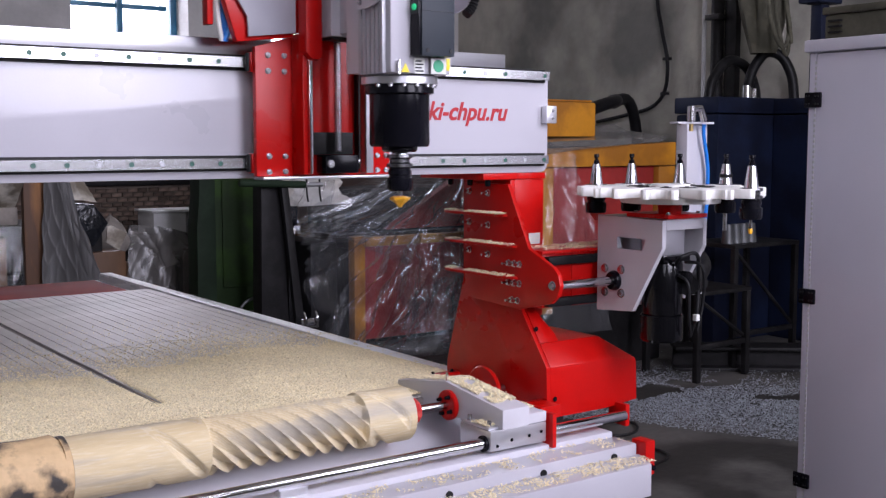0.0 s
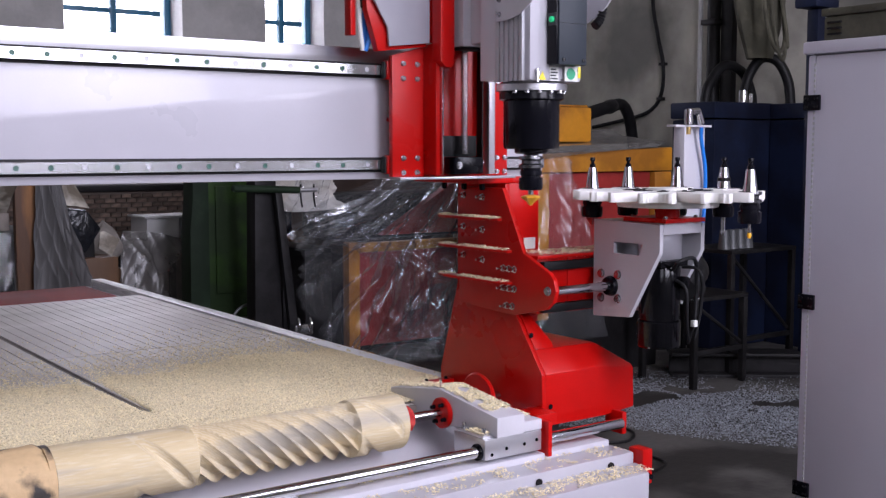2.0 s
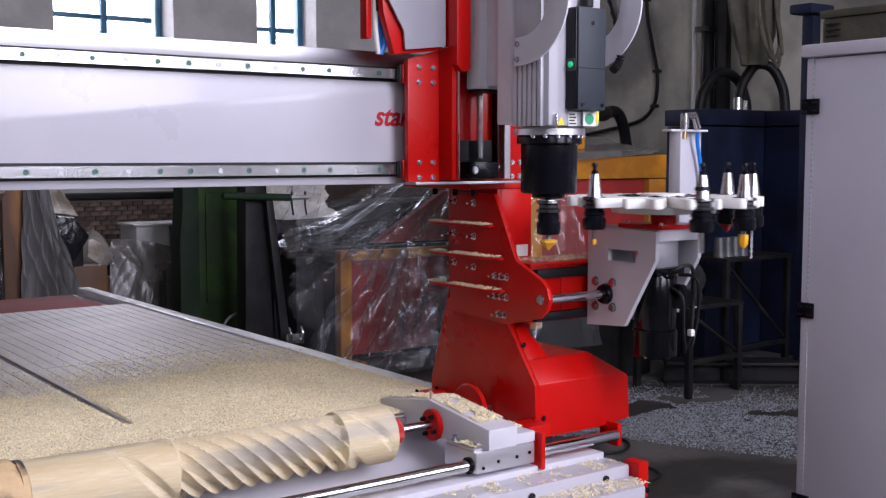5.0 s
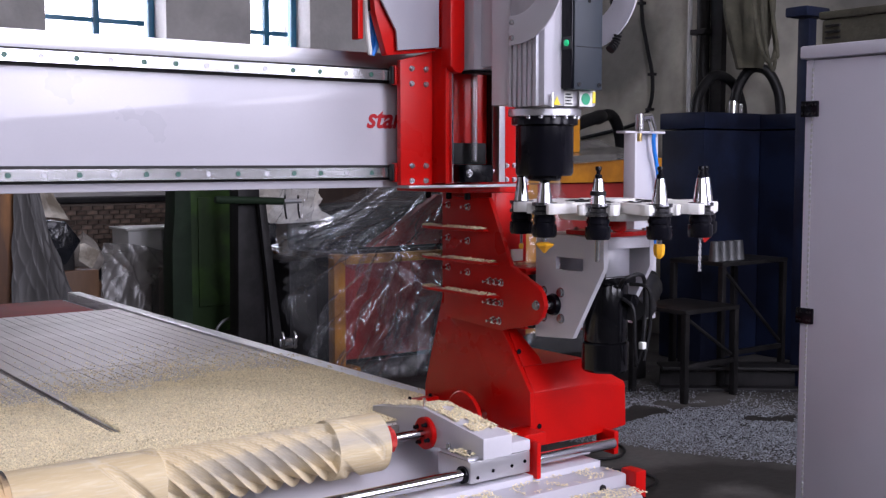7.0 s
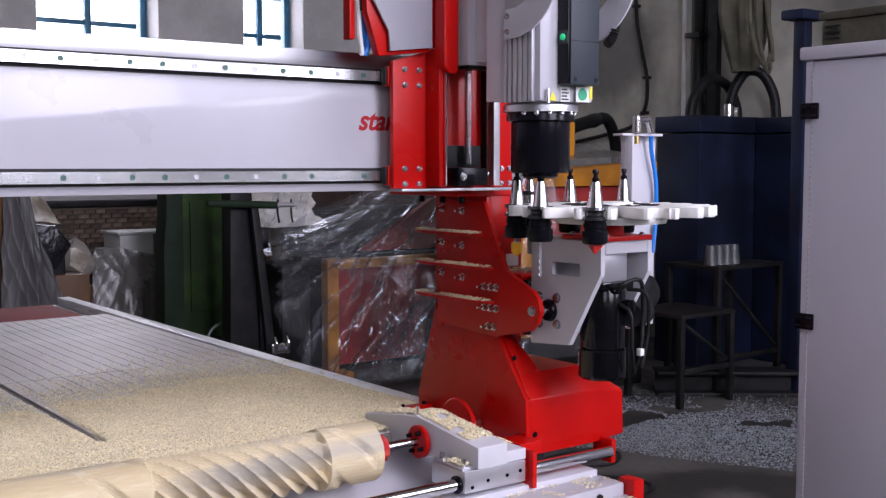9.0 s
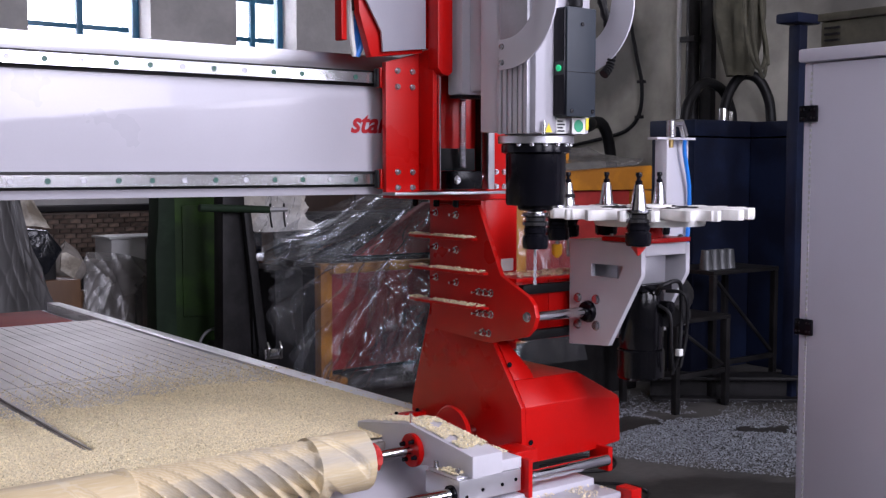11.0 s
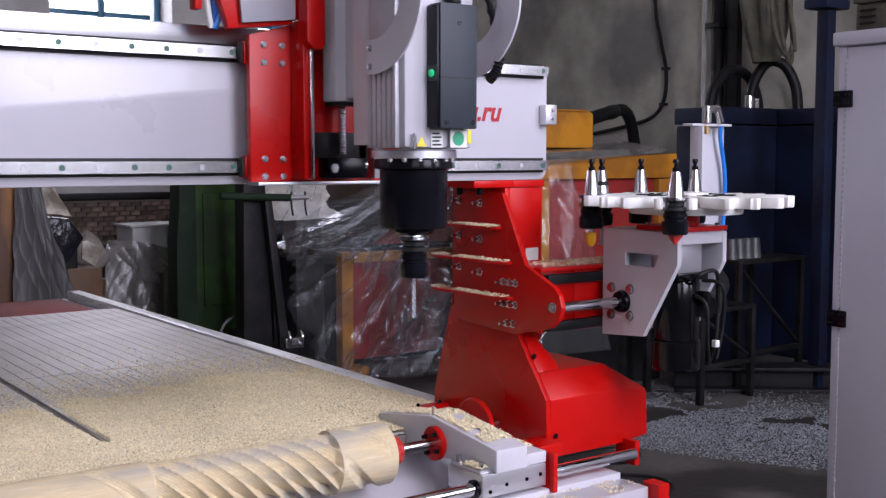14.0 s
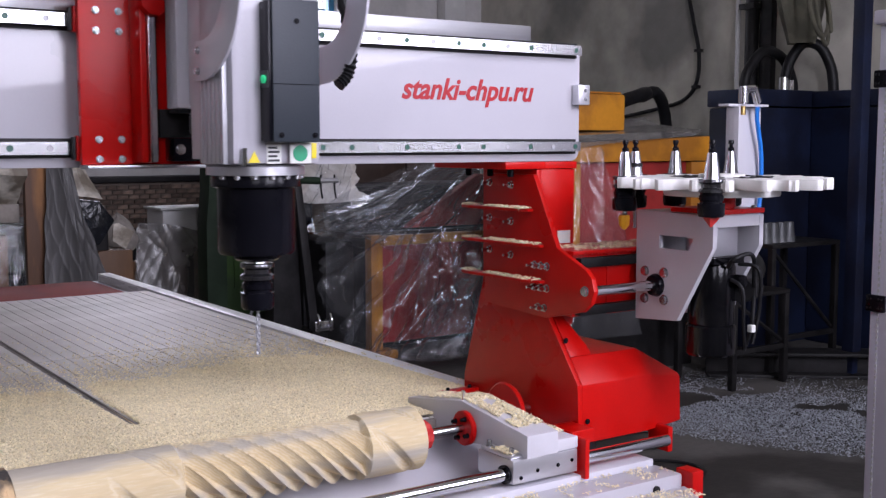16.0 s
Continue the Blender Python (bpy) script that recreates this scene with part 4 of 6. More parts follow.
def tool(name, kind, label):
    """A steep-taper tool holder; its flange groove is at its origin."""
    t = thing(name, (0, 0, 0), label, "tool holder", "tools of the carousel")
    part("taper", lathe([(0.0, 0.060), (0.0090, 0.060), (0.0160, 0.012), (0.010, 0.012)], (0, 0, 0), 28), CHROME, t)
    part("pull_stud", lathe([(0.0, 0.0835), (0.0055, 0.0835), (0.0062, 0.080), (0.0062, 0.0765), (0.0040, 0.0735), (0.0040, 0.069), (0.0070, 0.067), (0.0070, 0.060), (0.0, 0.060)], (0, 0, 0), 20), BLACK, t)
    part("flange", lathe([(0.010, 0.012), (0.0245, 0.012), (0.025, 0.011), (0.025, 0.006), (0.0195, 0.003), (0.0195, -0.003), (0.025, -0.006), (0.025, -0.012), (0.015, -0.0125)], (0, 0, 0), 32), BLUED, t)
    if kind == "striped":
        part("grip_ring", lathe([(0.0140, 0.036), (0.0150, 0.036), (0.0160, 0.028), (0.0150, 0.028)], (0, 0, 0), 24), RUBBER, t)
    part("collet_nut", lathe([(0.0, -0.0125), (0.0205, -0.0125), (0.0205, -0.017), (0.0225, -0.018), (0.0225, -0.026), (0.0205, -0.027), (0.0205, -0.031), (0.0248, -0.032), (0.0248, -0.052), (0.022, -0.057), (0.010, -0.058), (0.0, -0.057)], (0, 0, 0), 24), BLACK, t)
    def shank(r, z1):
        part("shank", cyl((0, 0, -0.046), (0, 0, z1), r, 14), STEEL, t)
    if kind == "vee":
        shank(0.0055, -0.068)
        part("cutter", lathe([(0.0, -0.066), (0.010, -0.067), (0.0195, -0.070), (0.0195, -0.073), (0.008, -0.082), (0.003, -0.0885), (0.0, -0.089)], (0, 0, 0), 6), YELLOW, t, "yellow vee cutter")
    if kind == "small":
        shank(0.003, -0.082)
        part("cutter", lathe([(0.0, -0.076), (0.004, -0.078), (0.0055, -0.083), (0.004, -0.089), (0.0, -0.0905)], (0, 0, 0), 10), YELLOW, t, "small yellow ball cutter")
    if kind == "striped":
        shank(0.005, -0.10)
    if kind == "bull":
        shank(0.0055, -0.066)
        part("cutter", lathe([(0.0, -0.064), (0.0105, -0.066), (0.0115, -0.072), (0.0105, -0.086), (0.004, -0.094), (0.0, -0.095)], (0, 0, 0), 7), YELLOW, t, "yellow bullnose cutter")
    if kind == "drill":
        bm = bmesh.new()
        n = 60
        for s_ in (0, math.pi):
            rows_ = []
            for i in range(n + 1):
                zz = -0.046 - 0.080 * i / n
                a = s_ + i * 0.32
                r = 0.0033
                rows_.append([bm.verts.new((r * math.cos(a + d) * m, r * math.sin(a + d) * m, zz)) for d, m in ((-0.5, 1), (0.5, 1), (1.2, 0.25), (-1.2, 0.25))])
            for u, v in zip(rows_, rows_[1:]):
                for k in range(4):
                    bm.faces.new((u[k], u[(k + 1) % 4], v[(k + 1) % 4], v[k]))
        bmesh.ops.recalc_face_normals(bm, faces=bm.faces)
        part("drill_bit", bm, RIBALU, t, "long thin spiral drill bit")
    if kind == "red":
        shank(0.004, -0.060)
        part("cutter", lathe([(0.0, -0.056), (0.006, -0.057), (0.0165, -0.0585), (0.0165, -0.0605), (0.002, -0.076), (0.0, -0.0765)], (0, 0, 0), 3), REDCUT, t, "red vee cutter")
    return t


def carriage():
    t = thing("gantry_carriage", (1.48, 1.80, 1.357), "red steel carriage plate with vertical rails and a ball screw", "machine carriage")
    y = 1.82
    part("back_plate", prism([(1.309, 1.357), (1.622, 1.357), (1.622, 1.66), (1.43, 1.66), (1.42, 1.642), (1.309, 1.612)], "y", y, y + 0.014, 0.002), RED, t)
    for z in (1.5825, 1.383):
        for x in (1.318, 1.565):
            part("runner_block", box(x - 0.012, x + 0.065, y + 0.0145, BEAM_Y - 0.0235, z - 0.020, z + 0.020, 0.002), RED if x < 1.4 else DARKSTEEL, t)
            part("runner_cap", box(x - 0.017, x - 0.0125, y + 0.018, BEAM_Y - 0.0235, z - 0.018, z + 0.018, 0.001), RUBBER, t)
    bolts(t, [(x, y - 0.0002, z) for x in (1.336, 1.372, 1.59, 1.612) for z in (1.366, 1.397, 1.565, 1.596)], (0, -1, 0), 0.0048, 0.006)
    part("left_web", box(1.388, 1.398, 1.79, y - 0.0005, 1.64, 1.92, 0.001), RED, t)
    # z rails
    part("channel_wall", box(1.3885, 1.3985, 1.772, y - 0.0005, 1.361, 1.638, 0.0015), RED, t, "red side wall of the screw channel")
    part("wall_edge", box(1.3995, 1.4035, 1.766, 1.792, 1.361, 1.638, 0.001), CHROME, t)
    for x in (1.413, 1.556):
        part("vertical_rail", box(x - 0.0085, x + 0.0085, 1.793, y - 0.0005, 1.361, 1.90, 0.0015), ALU, t)
    for x0, x1 in ((1.4225, 1.4255), (1.5335, 1.5365)):
        part("inner_web", box(x0, x1, 1.80, y - 0.0005, 1.37, 1.66, 0.0005), DARKSTEEL, t)
    me = bmesh.new()
    for i in range(64):
        z = 1.405 + 0.28 * i / 64
        lathe([(0.0072, 0), (0.0085, 0.0011), (0.0085, 0.0022), (0.0072, 0.0033)], (1.481, 1.797, z), 12, me)
    part("ball_screw", me, CHROME, t)
    part("screw_mount", box(1.432, 1.526, 1.811, y - 0.0005, 1.3995, 1.445, 0.001), DARKSTEEL, t)
    bb = part("screw_bearing", box(1.442, 1.520, 1.778, y - 0.0005, 1.362, 1.399, 0.004), BLACK, t, "black screw bearing block")
    bolts(bb, [(1.453, 1.7778, 1.381)], (0, -1, 0), 0.0065, 0.006)
    bolts(bb, [(1.5202, 1.79, 1.386)], (1, 0, 0), 0.006, 0.008)
    part("foot_strip", box(1.309, 1.622, y - 0.03, y + 0.0135, 1.351, 1.3565, 0.0005), BRUSHED, t)
    # upper housing
    part("upper_red", prism([(1.262, 1.617), (1.384, 1.632), (1.384, 2.05), (1.21, 2.05), (1.235, 1.70)], "y", 1.80, 1.8195, 0.002), RED, t)
    part("upper_cover", prism([(1.281, 1.627), (1.278, 1.665), (1.243, 1.722), (1.225, 1.76), (1.225, 2.05), (1.383, 2.05), (1.383, 1.639)], "y", 1.788, 1.794, 0.001), COVERGREY, t, "grey upper cover plate")
    part("red_ear", prism([(1.386, 1.60), (1.398, 1.588), (1.414, 1.586), (1.422, 1.594), (1.422, 2.05), (1.386, 2.05)], "y", 1.752, 1.786, 0.003), RED, t)
    part("chain_bracket", box(1.217, 1.230, 1.835, 1.86, 1.65, 2.05, 0.003), RED, t)
    k = tube([(1.240, 1.84, 2.0), (1.245, 1.84, 1.80), (1.252, 1.84, 1.68), (1.258, 1.845, 1.62)], 0.007, 8)
    tube([(1.252, 1.83, 2.0), (1.254, 1.83, 1.80), (1.260, 1.83, 1.66), (1.250, 1.835, 1.62)], 0.006, 8, k)
    part("blue_hose", k, BLUETUBE, t, "bright blue hoses")
    part("white_hose", tube([(1.232, 1.83, 2.0), (1.236, 1.83, 1.80), (1.236, 1.83, 1.68), (1.246, 1.835, 1.62)], 0.005, 8), POM, t)
    part("black_hose", tube([(1.243, 1.82, 2.0), (1.243, 1.82, 1.78), (1.245, 1.82, 1.705)], 0.012, 10), RUBBER, t)
    return t


def head():
    """Vertical slide with the spindle, at its tool change height."""
    ax, ay = 1.492, 1.585
    t = thing("spindle_head", (ax, ay, 1.339), "light grey vertical slide with an aluminium and black spindle", "milling spindle")
    part("slide_cover", box(1.433, 1.530, 1.737, 1.783, 1.555, 2.10, 0.004), GREY, t, "light grey folded slide cover")
    part("slide_underside", box(1.436, 1.527, 1.74, 1.781, 1.5485, 1.5545, 0.001), RUBBER, t)
    part("mount_plate", box(1.430, 1.556, 1.613, 1.675, 1.478, 2.10, 0.002), GREY, t)
    part("mount_spacer", box(1.452, 1.525, 1.6755, 1.7365, 1.56, 2.10, 0.002), GREY, t)
    h = 0.075
    body = bmesh.new()
    box(ax - h + 0.006, ax + h - 0.006, ay - h, 1.6125, 1.4715, 2.10, 0.010, body)
    part("motor_body", body, WHITE, t, "white lacquered motor front")
    ribs = bmesh.new()
    for k in range(6):
        yy = ay - h + 0.014 + k * 0.0145
        box(ax - h - 0.002, ax - h + 0.0055, yy, yy + 0.0105, 1.4725, 1.615, 0.001, ribs)
    part("cooling_ribs", ribs, RIBALU, t, "grey aluminium cooling ribs")
    part("rib_cover", box(ax - h - 0.002, ax - h + 0.0055, ay - h + 0.014, 1.600, 1.6165, 2.10, 0.002), RIBALU, t, "smooth grey upper casing")
    part("spindle_flange", lathe([(0.05, 1.4705), (0.0700, 1.4705), (0.0720, 1.468), (0.0720, 1.456), (0.05, 1.4555)], (ax, ay, 0), 40), ALU, t)
    bolts(t, [(ax + 0.0655 * math.cos(a), ay + 0.0655 * math.sin(a), 1.456) for a in [radians(200 + 22 * i) for i in range(7)]], (0, 0, -1), 0.005, 0.006)
    part("spindle_nose", lathe([(0.05, 1.455), (0.0645, 1.455), (0.0655, 1.452), (0.0655, 1.439), (0.0570, 1.436), (0.0570, 1.345), (0.054, 1.3395), (0.034, 1.339), (0.034, 1.333), (0.030, 1.3295), (0.0175, 1.3295), (0.0172, 1.35)], (ax, ay, 0), 48), BLACK, t, "glossy black spindle nose")
    # terminal box on the front
    part("terminal_box", box(1.470, 1.543, 1.478, ay - h - 0.0005, 1.503, 1.70, 0.003), SLATE, t, "dark slate terminal box")
    part("box_side", box(1.4655, 1.4695, 1.481, ay - h - 0.001, 1.505, 1.696, 0.0008), BLACK, t)
    part("box_seam", box(1.4695, 1.5435, 1.4773, 1.4779, 1.583, 1.5838, 0.0), BLACK, t)
    bolts(t, [(1.482, 1.4775, 1.513), (1.534, 1.4775, 1.513), (1.507, 1.4775, 1.67)], (0, -1, 0), 0.003, 0.001, material=BLACK)
    part("lamp_panel", box(1.4646, 1.4654, 1.482, 1.506, 1.578, 1.602, 0.0), INK, t)
    part("status_lamp", lathe([(0.006, 0.0), (0.006, -0.003), (0.003, -0.005), (0.0, -0.005)], (1.4644, 1.493, 1.590), 14, axis="x"), LAMPGREEN, t, "small green status lamp")
    cg = cyl((1.507, 1.495, 1.7005), (1.507, 1.495, 1.72), 0.013, 12, b=0.002)
    tube([(1.507, 1.495, 1.72), (1.505, 1.49, 1.78), (1.515, 1.51, 1.86), (1.53, 1.56, 1.95)], 0.008, 10, cg)
    part("cable_gland", cg, RUBBER, t)
    part("coiled_cable", tube([(1.585, 1.50, 1.585), (1.60, 1.50, 1.60), (1.607, 1.50, 1.63), (1.605, 1.51, 1.68), (1.595, 1.53, 1.76)], 0.007, 10, None, 0.35, 2), RUBBER, t)
    # stickers
    part("warning_sticker", prism([(1.446, 1.4745), (1.464, 1.4745), (1.455, 1.491)], "y", ay - h - 0.0012, ay - h - 0.0004), YELLOWSIGN, t, "yellow warning triangle")
    part("data_plate", box(1.474, 1.497, ay - h - 0.0010, ay - h - 0.0003, 1.473, 1.501, 0.0), PAPER, t)
    for k in range(4):
        part("data_bar", box(1.476, 1.494 - 0.004 * (k % 2), ay - h - 0.0016, ay - h - 0.0011, 1.476 + k * 0.006, 1.479 + k * 0.006, 0.0), INK, t)
    part("round_tag", box(1.507, 1.541, 1.502, 1.504, 1.473, 1.5022, 0.0005), PAPER, t, "white tag with a green dot")
    part("green_dot", cyl((1.523, 1.5018, 1.4875), (1.523, 1.5012, 1.4875), 0.0115, 24), GREEN, t)
    part("tag_side", box(1.5412, 1.549, 1.5015, 1.508, 1.480, 1.5022, 0.0005), YELLOWSIGN, t)
    nip = cyl((1.438, ay - h - 0.006, 1.470), (1.438, ay - h - 0.006, 1.495), 0.0035, 10)
    part("coolant_nipple", nip, CHROME, t)
    # curved hose guards
    for x0, nm in ((ax - h - 0.012, "near_guard"), (ax + h + 0.030, "far_guard")):
        pts = []
        for k in range(15):
            u = radians(92 * k / 14)
            pts.append((1.575 - 0.138 * math.sin(u), 1.715 - 0.125 * math.cos(u)))
        pts += [(1.437, 1.86), (1.470, 1.86), (1.490, 1.74)]
        for k in range(9):
            u = radians(88 * (1 - k / 8))
            pts.append((1.575 - 0.080 * math.sin(u), 1.715 - 0.070 * math.cos(u)))
        pts += [(1.592, 1.645), (1.592, 1.590)]
        g = part(nm, prism(pts, "x", x0, x0 + 0.004, 0.0008), GREY, t, "curved light grey hose guard")
        if nm == "near_guard":
            bolts(g, [(x0 - 0.0002, 1.582, 1.632), (x0 - 0.0002, 1.582, 1.603)], (-1, 0, 0), 0.0045, 0.005)
            for z in (1.603, 1.632):
                part("spacer", cyl((x0 + 0.0042, 1.582, z), (ax - h + 0.004, 1.582, z), 0.006, 12), ALU, t)
        else:
            part("spacer", cyl((ax + h - 0.007, 1.59, 1.62), (x0 - 0.0002, 1.59, 1.62), 0.006, 12), ALU, t)
    return t


machine_frame()
deck()
rod_x("lathe_guide_rod", -0.4, 1.80, 1.685, 0.772, 0.0125, "polished steel guide rod of the lathe unit", (0.3, 0.9))
tailstock()
LOG = carved_log()
gantry_beam()
gantry_column()
changer_arm()
BRACKET = tool_changer()
CAROUSEL = carousel()
CARRIAGE = carriage()
HEAD = head()
# fork angles at the start of the clip
TOOLS = [
    (tool("tool_holder", "small", "chrome tool holder with a small yellow ball cutter"), 288),
    (tool("tool_holder", "vee", "chrome tool holder with a yellow vee cutter"), 324),
    (tool("tool_holder", "striped", "chrome tool holder with a dark ring and straight bit"), 0),
    (tool("tool_holder", "bull", "chrome tool holder with a yellow bullnose cutter"), 36),
    (tool("tool_holder", "drill", "chrome tool holder with a long spiral drill"), 72),
    (tool("tool_holder", "red", "chrome tool holder with a red vee cutter"), 108),
]


# ---- sawdust ----
def chip_soup(name, places, size, material, label, category, flat=0.6):
    """Many small loose flakes in one mesh."""
    n = len(places)
    rng = np.random.default_rng(7)
    base = np.array([(-1, -0.45, 0), (1, -0.4, 0.05), (0.9, 0.5, 0.0), (-0.8, 0.45, 0.12), (0.05, 0.0, 0.5)])
    a = rng.uniform(0, 2 * np.pi, n)
    tilt = rng.normal(0, flat, n)
    roll = rng.normal(0, flat, n)
    s = size * rng.uniform(0.45, 1.3, n)
    w = rng.uniform(0.5, 1.1, n)
    ca, sa, ct, st, cr, sr = np.cos(a), np.sin(a), np.cos(tilt), np.sin(tilt), np.cos(roll), np.sin(roll)
    v = np.repeat(base[None], n, 0)
    v[:, :, 1] *= w[:, None]
    v *= s[:, None, None]
    x, y, z = v[:, :, 0], v[:, :, 1], v[:, :, 2]
    x, z = x * ct[:, None] - z * st[:, None], x * st[:, None] + z * ct[:, None]
    y, z = y * cr[:, None] - z * sr[:, None], y * sr[:, None] + z * cr[:, None]
    x, y = x * ca[:, None] - y * sa[:, None], x * sa[:, None] + y * ca[:, None]
    co = np.stack([x, y, z], 2) + np.asarray(places)[:, None, :]
    tri = np.array([(0, 1, 4), (1, 2, 4), (2, 3, 4), (3, 0, 4), (0, 3, 2), (0, 2, 1)])
    faces = (np.arange(n)[:, None, None] * 5 + tri[None]).reshape(-1, 3)
    me = bpy.data.meshes.new(name)
    me.from_pydata(co.reshape(-1, 3).tolist(), [], faces.tolist())
    me.materials.append(material)
    return tagged(new(name, me), label, category, kind="stuff")


def heap_height(x, y):
    """Height of the sawdust bed over the deck; below zero where the deck is bare."""
    edge = 2.78 + 0.13 * noise.noise(Vector((x * 1.6, 0.3, 0))) + 0.05 * noise.noise(Vector((x * 7, y * 4, 1)))
    lane = -0.012 * math.exp(-((x - 0.860) / 0.011) ** 2) * min(max((y - 2.22) / 0.05, 0), 1)
    return 0.0062 * min((edge - 0.06 - y) / 0.55, 1.0) + 0.0011 * noise.noise(Vector((x * 7, y * 7, 2))) + 0.0006 * noise.noise(Vector((x * 30, y * 30, 5))) + lane


def sawdust():
    x0, x1, y0, y1 = 0.10, 1.600, 1.97, 3.0
    t = sheet(lambda u, v: (x0 + (x1 - x0) * u, y0 + (y1 - y0) * v, DECK + heap_height(x0 + (x1 - x0) * u, y0 + (y1 - y0) * v)), 150, 110)
    tagged(new("sawdust_bed", to_mesh(t, "sawdust_bed", DUST)), "pale sawdust bed lying on the deck", "sawdust", kind="stuff")
    rng = np.random.default_rng(3)
    pts = []
    while len(pts) < 165000:
        x, y = rng.uniform(0.2, 1.60), 1.97 + 1.6 * rng.beta(1.0, 1.5)
        h = heap_height(x, y)
        if (h > 0.0012 and rng.random() < 0.9) or (rng.random() < 0.55 * math.exp(-max(0, 0.0012 - h) / 0.0022) and abs(x - 0.86) > 0.01):
            pts.append((x, y, DECK + max(h, 0) + 0.002))
    chip_soup("wood_chips_on_deck", pts, 0.0030, CHIP, "loose pale wood chips scattered over the deck", "wood chips")
    # strips of chips on ledges, ribs and housings
    pts = []

    def scatter(n, ax, bx, ay, by, z, dens=1.0, slope=0.0):
        for _ in range(n):
            x, y = rng.uniform(ax, bx), rng.uniform(ay, by)
            if noise.noise(Vector((x * 22, y * 22, 4))) > -0.25 + 0.5 * (1 - dens):
                pts.append((x, y, z + slope * (y - ay) + rng.uniform(0, 0.003)))
    scatter(3800, 0.5, 1.72, 1.505, 1.572, 0.7165)
    scatter(2600, 0.5, 1.725, 1.583, 1.652, 0.7395, 0.55)
    scatter(700, 0.5, 1.72, 1.70, 1.72, 0.749, 0.6)
    for z, ya in ((1.254, 1.872), (1.182, 1.84), (1.108, 1.84)):
        scatter(650, COL_X - 0.042, COL_X - 0.014, ya, 2.09, z + 0.001)
    scatter(900, COL_X + 0.02, 1.89, 1.76, 1.86, 1.1745)
    scatter(500, 1.68, 1.80, 1.80, 2.05, 0.947, 0.8)
    scatter(2200, 1.410, 1.476, 1.70, 1.872, 0.853, 1.0, 0.125)
    scatter(1200, 1.412, 1.476, 1.872, 2.06, 0.875, 0.9, -0.155)
    scatter(500, 1.375, 1.400, 1.68, 1.76, 0.810, 1.0)
    scatter(500, 1.48, 1.53, 1.70, 1.775, 0.828, 0.8)
    scatter(400, 1.53, 1.60, 1.85, 2.05, 0.80, 0.9)
    scatter(700, 1.55, 1.60, 2.0, 2.6, 0.822, 0.9)
    scatter(400, 1.604, 1.65, 2.06, 2.9, 0.8235, 0.3)
    chip_soup("wood_chips_on_ledges", pts, 0.0029, CHIP, "pale wood chips lying on ledges and ribs", "wood chips")
    # pale plastic chips spilled on the floor
    pts = []
    while len(pts) < 60000:
        u, v = rng.uniform(-1.6, 2.6), rng.normal(0, 0.42)
        x, y = 4.55 + 0.80 * v + 0.45 * u, 3.75 + 0.65 * v - 0.62 * u
        if v < -0.55 + 0.16 * noise.noise(Vector((x * 2.2, y * 2.2, 0))):
            continue
        if noise.noise(Vector((x * 2.5, y * 2.5, 3))) + 0.35 * noise.noise(Vector((x * 9, y * 9, 3))) > -0.22 - 0.5 * (v < 0):
            pts.append((x, y, 0.004 + rng.uniform(0, 0.008)))
    chip_soup("plastic_chips_on_floor", pts, 0.0048, CHIPPALE, "pale grey plastic chips spilled on the concrete", "plastic chips")


sawdust()


# ---- background of the hall ----
DULL = mat("dull_grey_steel", (0.14, 0.145, 0.15), 0.45, 0.5, vary=0.15, scale=9, grain=60, bump=0.1)
def block_thing(name, at, label, category, pieces):
    """A thing from (part name, box numbers, material, bevel)."""
    t = thing(name, at, label, category)
    for nm, b, m, bev in pieces:
        part(nm, box(*b, bev), m, t)
    return t


def drape(name, label, rows, material, amp=0.03, folds=9.0, seed=0.0, nu=110, nv=90, category="plastic sheet", pull=None):
    """A crumpled sheet hung over polylines, from its top row to its bottom row."""
    rows = [[Vector(p) for p in r] for r in rows]

    def along(line, u):
        k = u * (len(line) - 1)
        i = min(int(k), len(line) - 2)
        f = k - i
        f = f * f * (3 - 2 * f) * 0.5 + f * 0.5
        return line[i].lerp(line[i + 1], f)

    def at(u, v):
        k = v * (len(rows) - 1)
        i = min(int(k), len(rows) - 2)
        p = along(rows[i], u).lerp(along(rows[i + 1], u), k - i)
        def ridge(a, b, k):
            return (1 - abs(noise.noise(Vector((a, b, seed + k))))) ** 3.5

        if pull:
            ang, far = math.atan2(v - pull[1], (u - pull[0]) * 1.4), math.hypot((u - pull[0]) * 1.4, v - pull[1])
            d = 0.7 * noise.noise(Vector((u * 4, v * 3, seed)))
            d += 0.8 * ridge(ang * folds * 0.55, far * 0.9, 3) + 0.5 * ridge(ang * folds * 1.2, far * 1.6, 7) * min(far * 2, 1)
            d += 0.28 * ridge(u * folds * 0.9 + v * 4, v * 3 - u * 2, 11) + 0.10 * ridge(u * folds * 2.1 - v * 6, v * 7 + u * 5, 13)
            return p + Vector((0.5, -0.8, 0.15)) * (amp * (d - 0.6))
        d = 1.0 * noise.noise(Vector((u * folds * 0.45, v * 1.1, seed)))
        d += 0.5 * ridge(u * folds * 0.7 + v * 2.6, v * 0.5 - u, 3) + 0.3 * ridge(u * folds * 1.1 - v * 3.0, v * 0.8, 7)
        d += 0.14 * ridge(u * folds * 1.9 + v * 5, v * 1.4 - u * 3, 11)
        return p + Vector((0.5, -0.8, 0.15)) * (amp * (d - 0.6))

    t = sheet(at, nu, nv)
    return tagged(new(name, to_mesh(t, name, material)), label, category)


